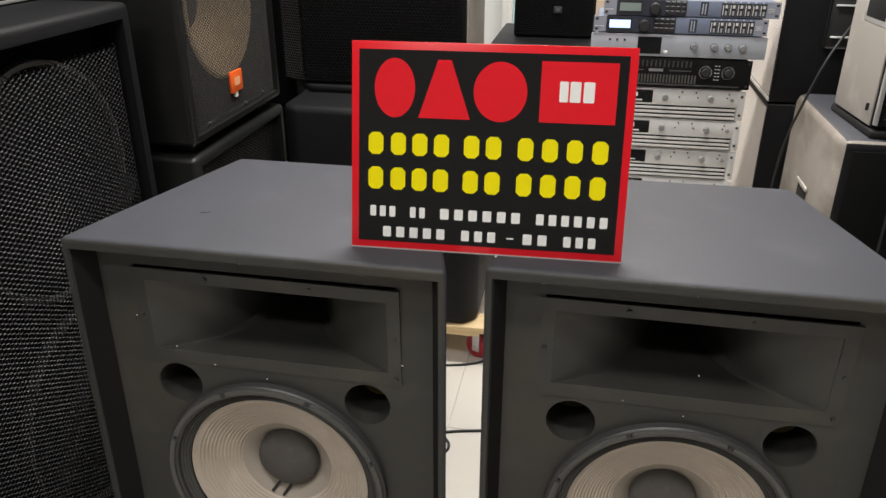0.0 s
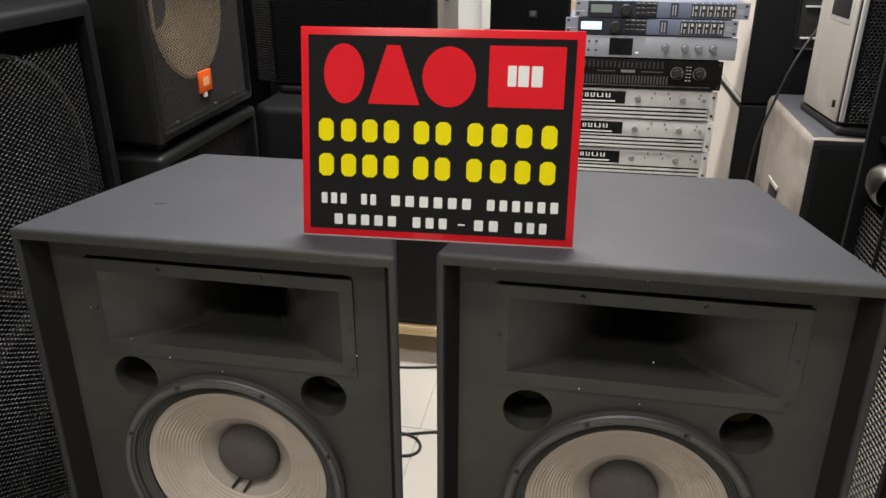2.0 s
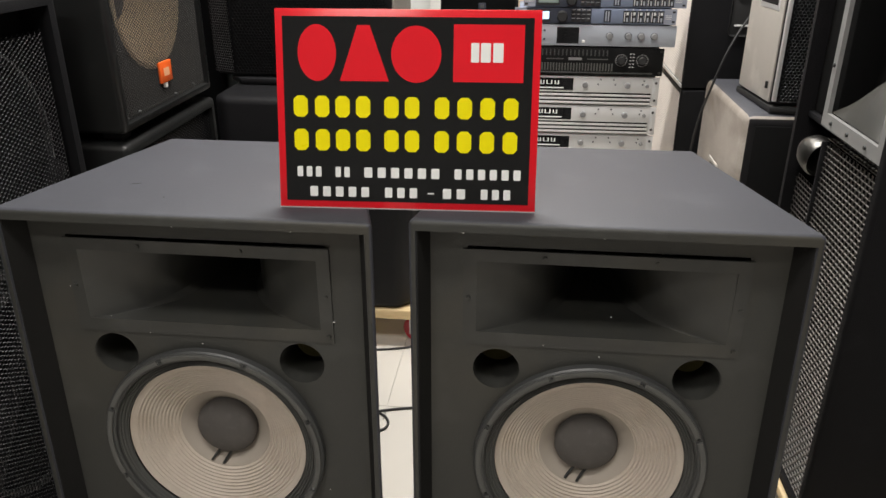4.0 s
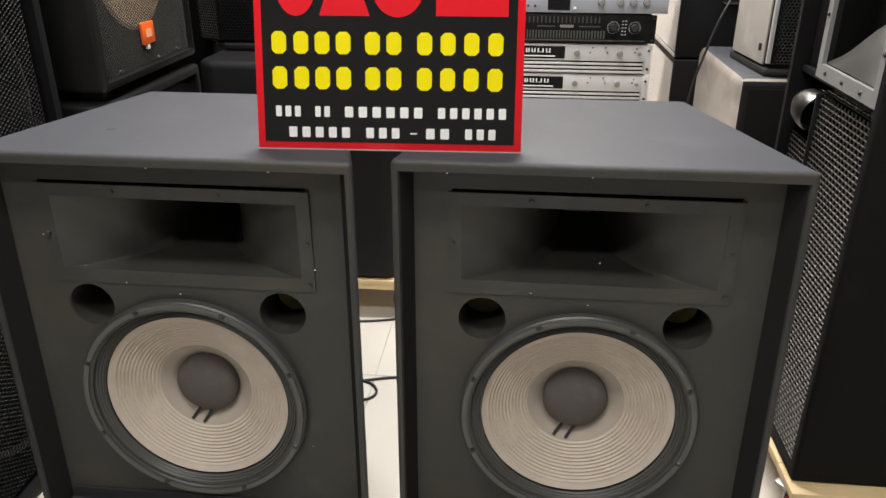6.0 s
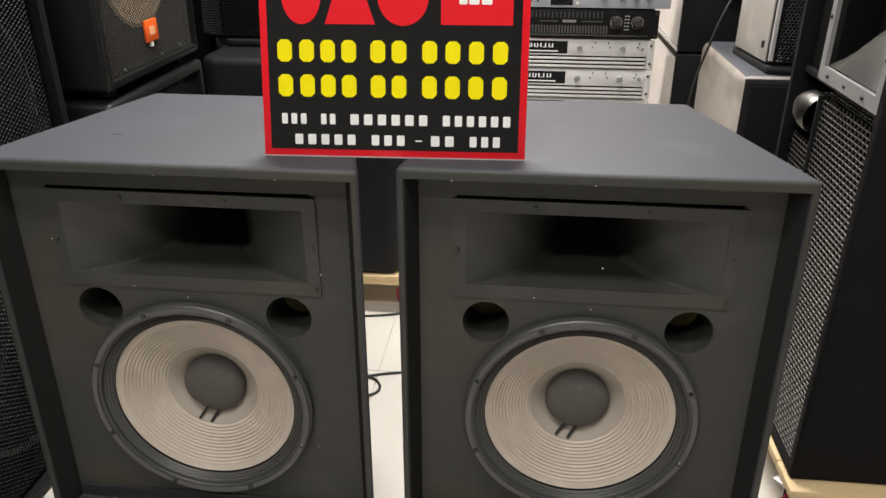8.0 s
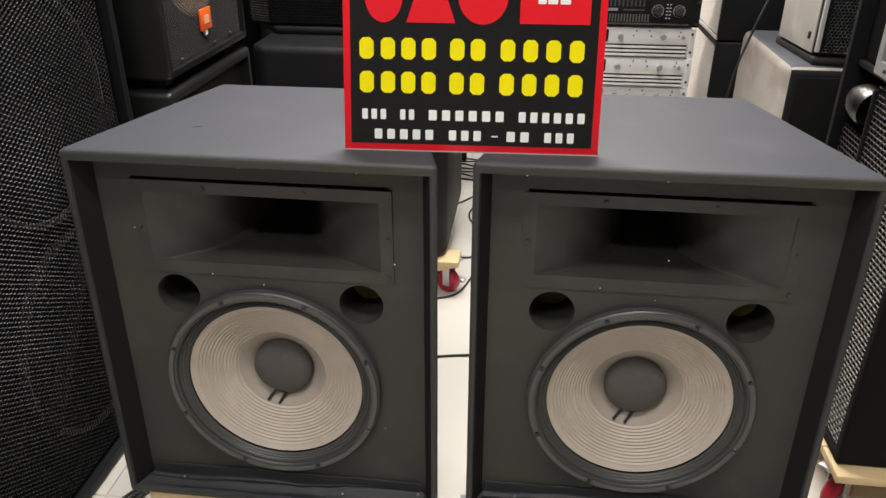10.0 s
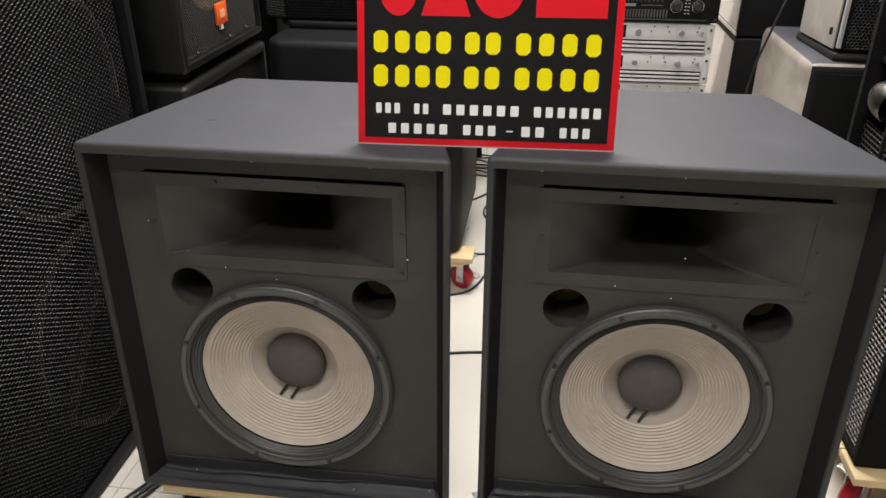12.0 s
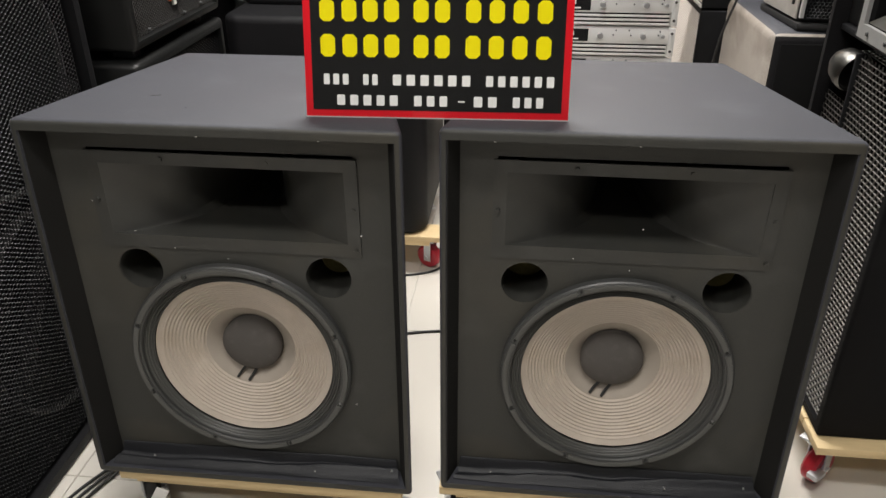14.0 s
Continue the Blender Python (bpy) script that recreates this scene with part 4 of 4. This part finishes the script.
def blue_unit(x, z, lit, y):
    h = 0.0425
    ob = thing("signal_processor", x, y, z, "blue-grey rack processor with %s display, keypad and level meters" % ("a lit blue" if lit else "a dull green"), "audio processor", group="blue-grey processors")
    w = 0.227
    part("body", box(-w + 0.012, w - 0.012, 0.004, 0.18, 0.001, h - 0.001, 0.002), blue_panel, ob)
    part("face", box(-w, w, -0.003, 0.004, 0.001, h - 0.001, 0.0012), blue_panel, ob)
    part("ear", box(-w, -w + 0.033, -0.0045, -0.003, 0.001, h - 0.001), ear_grey, ob, smooth=False)
    part("bezel", box(-w + 0.034, -w + 0.217, -0.0040, -0.0031, 0.001, h - 0.001), dark_panel, ob, smooth=False)
    part("display_frame", box(-w + 0.038, -w + 0.102, -0.0046, -0.0041, 0.006, h - 0.005), rubber, ob, smooth=False)
    part("display", box(-w + 0.042, -w + 0.098, -0.0053, -0.0047, 0.012, h - 0.010), lcd_lit if lit else lcd_dull, ob, smooth=False)
    knob(ob, -w + 0.135, h * 0.48, 0.0150, rubber, -0.004, 0.018)
    for i in range(4):
        for j in range(3):
            x0, z0 = -w + 0.161 + i * 0.0140, 0.005 + j * 0.0115
            part("key", box(x0, x0 + 0.0115, -0.0062, -0.004, z0, z0 + 0.0085, 0.001), rubber, ob)
            part("key_mark", box(x0 + 0.001, x0 + 0.0105, -0.0043, -0.0040, z0 + 0.0088, z0 + 0.0104), silver, ob, smooth=False)
    part("meter", box(-w + 0.252, -w + 0.272, -0.0042, -0.0031, 0.005, h - 0.004), dark_panel, ob, smooth=False)
    for q in (0.0045, 0.0115):
        part("meter_scale", box(-w + 0.252 + q, -w + 0.2555 + q, -0.0049, -0.0043, 0.008, h - 0.008), silver_cool, ob, smooth=False)
    for i in range(6):
        x0 = -w + 0.306 + i * 0.0190
        part("meter", box(x0, x0 + 0.0178, -0.0042, -0.0031, 0.004, h - 0.006), rubber, ob, smooth=False)
        part("meter_scale", box(x0 + 0.0028, x0 + 0.0052, -0.0049, -0.0043, 0.007, h - 0.010), silver, ob, smooth=False)
        part("meter_scale", box(x0 + 0.0092, x0 + 0.0140, -0.0049, -0.0043, 0.007, 0.018), silver_cool, ob, smooth=False)
        part("meter_scale", box(x0 + 0.0085, x0 + 0.0148, -0.0049, -0.0043, h - 0.018, h - 0.010), silver, ob, smooth=False)
        part("indicator", box(x0 + 0.006, x0 + 0.010, -0.0040, -0.003, h - 0.0045, h - 0.0022), silver_bright, ob, smooth=False)
    part("ear", box(w - 0.034, w, -0.0045, -0.003, 0.001, h - 0.001), ear_grey, ob, smooth=False)
    for zz in (0.2, 0.8):
        for x0 in (w - 0.012, -w + 0.004):
            part("slot", box(x0, x0 + 0.008, -0.0052, -0.0046, h * zz - 0.0025, h * zz + 0.0025), rubber, ob, smooth=False)
    for zz in (0.36, 0.46, 0.56):
        part("print_bar", box(w - 0.031, w - 0.014, -0.0050, -0.0046, h * zz, h * zz + 0.0016), silver_bright, ob, smooth=False)
    part("print_bar", box(-w + 0.003, -w + 0.027, -0.0050, -0.0046, h * 0.34, h * 0.34 + 0.0018), silver_bright, ob, smooth=False)
    return ob


for dx, z, lit in ((0.0255, 0.9085, True), (0.051, 0.9565, False)):
    blue_unit(AMP_X + dx, z, lit, AMP_Y - 0.006).scale = (1.068, 1.0, 1.1)


# ---- steel-grilled bass cabinets beside the amplifiers ----
for z0, z1, what in ((0.0, 0.684, "black bass cabinet with a steel side grille standing on the floor"), (0.690, 1.40, "black bass cabinet with a steel side grille stacked on another")):
    ob = thing("bass_cabinet", 0.692, 1.60, z0, what, "loudspeaker", group="steel-grilled bass cabinets")
    h = z1 - z0
    part("body", hollow_front([(0, 0.62), (0, 0), (0.42, 0), (0.42, 0.62)], 0.0, h, 0.014, 0.02, 0.005), black, ob)
    hex_sheet("grille", 0.59, h - 0.03, 0.0092, mesh_steel, lambda u, v, d: (-0.001 + d, 0.015 + u, 0.015 + v), ob, 0.38)
    part("backing", box(0.014, 0.017, 0.014, 0.606, 0.014, h - 0.014), frame_metal, ob, smooth=False)
    part("trim", box(-0.003, 0.004, 0.01, 0.61, 0.0, 0.012, 0.001), silver_bright, ob)
    if z0 > 0.1:
        for zz in (0.20, 0.29):
            part("handle_bar", box(0.135, 0.20, -0.012, -0.004, zz, zz + 0.006, 0.002), silver, ob)
        part("handle", box(0.12, 0.30, -0.004, -0.001, 0.17, 0.33, 0.01), rubber, ob)


# ---- grey bass cabinet with a wedge loudspeaker on it ----
sub = thing("bass_cabinet", 0.744, 1.012, 0.0, "grey-sided bass cabinet with a dark front and a hand hole", "loudspeaker")
sub.scale = (1.0, 1.165, 0.995)
foot = [(0.0, 0.0), (0.42, 0.0), (0.42, 0.43), (0.0, 0.43)]
body = part("body", prism(foot, 0.02, 0.750, 0.026, 5), stained_side, sub, "grey stained body with a dusty dark top")
body.data.materials.append(paint)
body.data.materials.append(cloth_black)
for f in body.data.polygons:
    if f.normal.y < -0.8:
        f.material_index = 2
    elif f.normal.z > 0.72:
        f.material_index = 1
# flat dark plate gives the hand hole its shaded depth by colour
part("hand_hole", prism([(-0.0045, 0.17), (-0.001, 0.17), (-0.001, 0.24), (-0.0045, 0.24)], 0.42, 0.545, 0.0015), rubber, sub)
part("hole_rim", prism([(-0.008, 0.16), (-0.003, 0.16), (-0.003, 0.25), (-0.008, 0.25)], 0.545, 0.557, 0.002), grey_side, sub)
part("front", box(0.026, 0.394, -0.003, 0.002, 0.045, 0.722, 0.002), void, sub)
for x in (0.05, 0.37):
    for y in (0.05, 0.38):
        part("foot", spin([(0.0, 0.0), (0.02, 0.0), (0.02, 0.02), (0.0, 0.02)], (x, y, 0), "z", 16), rubber, sub)

wedge = thing("loudspeaker", 0.795, 1.036, 0.747, "grey-sided loudspeaker with a dark mesh front on a bass cabinet", "loudspeaker")
wedge.scale = (1.06, 1.1, 1.04)
part("body", prism([(0.012, 0.0), (0.27, -0.02), (0.27, 0.24), (-0.006, 0.24)], 0.018, 0.62, 0.012, 3), black, wedge)
part("side_panel", prism([(0.007, 0.014), (0.012, 0.014), (-0.003, 0.222), (-0.010, 0.222)], 0.024, 0.61, 0.002), grey_side, wedge, "light grey side panel")
part("hole_rim", prism([(0.0040, 0.037), (0.008, 0.037), (-0.001, 0.158), (-0.0057, 0.158)], 0.238, 0.42, 0.0015), silver, wedge)
# raised dark plate, coloured like the shaded inside of a hole
part("hand_hole", prism([(0.0024, 0.047), (0.008, 0.047), (-0.001, 0.148), (-0.0058, 0.148)], 0.250, 0.41, 0.0012), rubber, wedge)
part("base_plate", prism([(0.008, -0.004), (0.272, -0.024), (0.272, 0.242), (-0.01, 0.242)], 0.0, 0.018, 0.005), rubber, wedge)
part("edge_trim", prism([(0.011, -0.004), (0.02, -0.006), (0.02, 0.002), (0.011, 0.004)], 0.03, 0.60, 0.001), silver, wedge)
hex_sheet("grille", 0.235, 0.56, 0.0085, mesh_black, lambda u, v, d: (0.024 + u, -0.008 - 0.078 * u + d, 0.03 + v), wedge)
part("front", prism([(0.02, 0.001), (0.26, -0.016), (0.26, -0.012), (0.02, 0.004)], 0.03, 0.60), void, wedge)
part("slot", box(-0.0005, 0.006, 0.03, 0.036, 0.055, 0.072, 0.001), rubber, wedge)
tube([(0.835, 1.44, 0.95), (0.80, 1.40, 0.91), (0.76, 1.37, 0.85), (0.735, 1.38, 0.74), (0.713, 1.40, 0.65), (0.710, 1.44, 0.52), (0.713, 1.47, 0.36), (0.72, 1.50, 0.12), (0.70, 1.50, 0.006), (0.55, 1.42, 0.006)], 0.0036, "cable", rubber, None, "black cable hanging down beside the grey bass cabinet", "cable")


# ---- tall cabinet with the slotted grille, chrome cup and horn ----
big = thing("loudspeaker", 0.745, 0.238, 0.0, "tall black loudspeaker with slotted steel grille and horn, on a dolly", "loudspeaker")
part("body", hollow_front([(0, 0.44), (0, 0), (0.42, 0), (0.42, 0.44)], 0.128, 1.62, 0.020, 0.10, 0.007), cloth_black, big)
part("lining", box(0.09, 0.097, 0.02, 0.42, 0.15, 1.60), void, big)
slot_sheet("grille", 0.265, 0.665, 0.0165, 0.0105, mesh_grey, lambda u, v, d: (0.006 + d + 0.012 * (v / 0.665), 0.024 + u, 0.155 + v), big)
part("grille_edge", box(0.010, 0.03, 0.285, 0.292, 0.155, 0.815, 0.002), black, big)
slot_sheet("grille", 0.125, 0.56, 0.0165, 0.0105, mesh_grey, lambda u, v, d: (0.022 + d, 0.295 + u, 0.155 + v), big)
slot_sheet("grille", 0.265, 0.06, 0.0165, 0.0105, mesh_grey, lambda u, v, d: (0.018 + v, 0.024 + u, 0.822 - d), big)
cup = [(0.0, 0.075), (0.012, 0.072), (0.026, 0.062), (0.038, 0.045), (0.043, 0.025), (0.044, 0.008), (0.041, 0.0), (0.037, 0.003), (0.035, 0.012), (0.02, 0.02), (0.0, 0.022)]
cup_ob = part("tweeter_cup", spin(cup, (0, 0, 0), "y", 40), chrome, big, "chrome bullet tweeter cup")
cup_ob.matrix_basis = pose(0.030, 0.318, 0.768, 12, 0, 14) @ Matrix.Diagonal((0.84, 0.95, 0.9, 1))
part("shelf", box(0.02, 0.095, 0.022, 0.42, 0.832, 0.845, 0.003), black, big)


def side_plate(name, y0, y1, z0, z1, hole, x, thick, mat, parent):
    bm = holed_plate(rect(y0, y1, z0, z1), [hole], 0, thick)
    for v in bm.verts:
        v.co = (x + v.co.y, v.co.x, v.co.z)
    return part(name, bm, mat, parent, smooth=False)


bezel = side_plate("horn_frame", 0.022, 0.298, 0.846, 1.42, rect(0.046, 0.278, 0.872, 1.39), 0.004, 0.008, horn_grey, big)
for y, z in ((0.09, 0.859), (0.17, 0.859), (0.25, 0.859), (0.288, 0.96), (0.034, 0.93), (0.034, 1.05)):
    part("bolt", spin([(0.0, -0.003), (0.003, -0.003), (0.0045, 0.0)], (0.0035, y, z), "x", 10), rubber, bezel)
bm = bmesh.new()
rows = []
for j in range(9):
    q = j / 8
    row = []
    for i in range(13):
        s = i / 12
        y = 0.162 + (s - 0.5) * 0.232 * (1 - 0.55 * q)
        z = 0.874 + 0.085 * math.sin(q * 1.4) * (0.55 + 0.45 * math.sin(math.pi * s)) + 0.05 * math.sin(math.pi * s) * (1 - q) * q * 2
        row.append(bm.verts.new((0.012 + 0.08 * q, y, z)))
    rows.append(row)
for a, c in zip(rows, rows[1:]):
    for i in range(12):
        bm.faces.new((a[i], a[i + 1], c[i + 1], c[i]))
part("horn_lip", bm, horn_plastic, big, "curved grey horn lip")
part("inner_post", box(0.03, 0.095, 0.30, 0.42, 0.846, 1.60, 0.004), void, big)
dolly("pine dolly with red casters under a tall loudspeaker", 0.958, 0.205, 0.44, 0.44, 0.127, red_wheel, rail=0.012, turns=(-50, 30, 80, 10), wheel=0.041)
next_box = thing("loudspeaker", 1.20, -0.09, 0.0, "black carpeted loudspeaker beside a tall cabinet", "loudspeaker")
part("body", box(0.0, 0.45, 0.0, 0.60, 0.02, 1.2, 0.02, 3), cloth_black, next_box)
part("plinth", box(0.02, 0.43, 0.02, 0.58, 0.0, 0.02), rubber, next_box)


# ---- the far end of the room ----
screen = thing("folding_partition", 0.084, 2.76, 0.0, "beige folding partition with brown strips behind the amplifiers", "partition")
screen.scale = (1.08, 1.0, 1.06)
for k in range(7):
    x0 = k * 0.16
    part("panel", box(x0 + 0.002, x0 + 0.158, 0.0, 0.02, 0.0, 2.1, 0.003), beige, screen)
    part("strip", box(x0 - 0.009, x0 - 0.002, -0.008, 0.0, 0.0, 2.1, 0.002), brown_strip, screen)
    part("strip", box(x0 + 0.004, x0 + 0.011, -0.008, -0.0005, 0.0, 2.1, 0.002), brown_strip, screen)
sheet = thing("leaning_sheet", -0.25, 2.92, 0.0, "pale blue and white sheet standing against the far wall", "panel")
sheet.scale = (1.08, 1.0, 1.06)
part("panel", box(0.0, 0.10, 0.0, 0.02, 0.0, 1.9, 0.004), pale_blue, sheet)
part("frame", box(-0.05, -0.001, -0.01, 0.03, 0.0, 1.9, 0.004), white_plastic, sheet)
part("frame", box(0.101, 0.15, -0.01, 0.03, 0.0, 1.9, 0.004), white_plastic, sheet)


# ---- cables on the floor ----
def floor_cable(points, radius=0.0035):
    tube([(x * 0.99 + 0.011, y * 1.035 - 0.012, radius + z) for x, y, z in points], radius, "cable", rubber, None, "thin black cable lying on the white floor", "cable")


floor_cable([(-0.55, 0.93, 0), (-0.3, 0.95, 0), (-0.2, 0.967, 0), (-0.123, 0.993, 0), (-0.093, 1.041, 0), (-0.072, 1.125, 0), (-0.05, 1.23, 0), (-0.04, 1.38, 0), (0.05, 1.5, 0)])
floor_cable([(-0.55, 0.60, 0), (-0.25, 0.64, 0), (-0.15, 0.68, 0), (-0.03, 0.70, 0), (0.1, 0.72, 0), (0.4, 0.7, 0)])
floor_cable([(-0.30, 0.66, 0), (-0.2, 0.67, 0), (-0.155, 0.645, 0), (-0.145, 0.60, 0), (-0.18, 0.57, 0), (-0.26, 0.58, 0), (-0.4, 0.6, 0)])
floor_cable([(-0.4, 1.58, 0), (-0.25, 1.64, 0), (-0.179, 1.684, 0), (-0.141, 1.742, 0), (-0.10, 1.80, 0), (0.0, 1.9, 0), (0.2, 1.95, 0)])
floor_cable([(0.04, 1.80, 0), (-0.05, 1.75, 0), (-0.10, 1.70, 0), (-0.13, 1.62, 0), (-0.117, 1.53, 0), (-0.065, 1.47, 0), (0.03, 1.43, 0)])
floor_cable([(-0.40, 1.32, 0), (-0.2, 1.27, 0), (-0.14, 1.257, 0), (-0.10, 1.244, 0), (-0.065, 1.27, 0), (0.06, 1.30, 0)])
for k in range(7):
    y0, bend = 1.94 + 0.04 * k, 0.05 * math.sin(2.1 * k)
    floor_cable([(-0.5, y0 + bend, 0), (-0.3, y0 - bend, 0), (-0.2, y0 + 0.03 + bend, 0.003 * (k % 3)), (-0.12, y0 - 0.02 - bend, 0.003 * (k % 2)), (-0.03, y0 + 0.05, 0), (0.2, y0 + 2 * bend, 0)])
for k in range(3):
    q = 0.013 * k
    floor_cable([(-0.66, 0.30, 0), (-0.672 + q, 0.22, 0.003 * k), (-0.70 + q, 0.15, 0.004), (-0.755 + 1.4 * q, 0.07, 0.002 * k), (-0.775 + 1.6 * q, -0.03, 0), (-0.755 + 2 * q, -0.16, 0), (-0.70 + 3 * q, -0.32, 0)], 0.0032)


# ---- floor tiles ----
tile = bmesh.new()
box(-0.2991, 0.2991, -0.2991, 0.2991, -0.008, 0.0, 0.0012, 1, bm=tile)
tile_mesh = finish(tile, "tile", tile_mat, False)
for i in range(8):
    for j in range(11):
        ob = new("tile", tile_mesh)
        ob.parent = floor
        ob.location = (X0 + 0.3 + 0.6 * i, Y0 + 0.3 + 0.6 * j, 0.0)
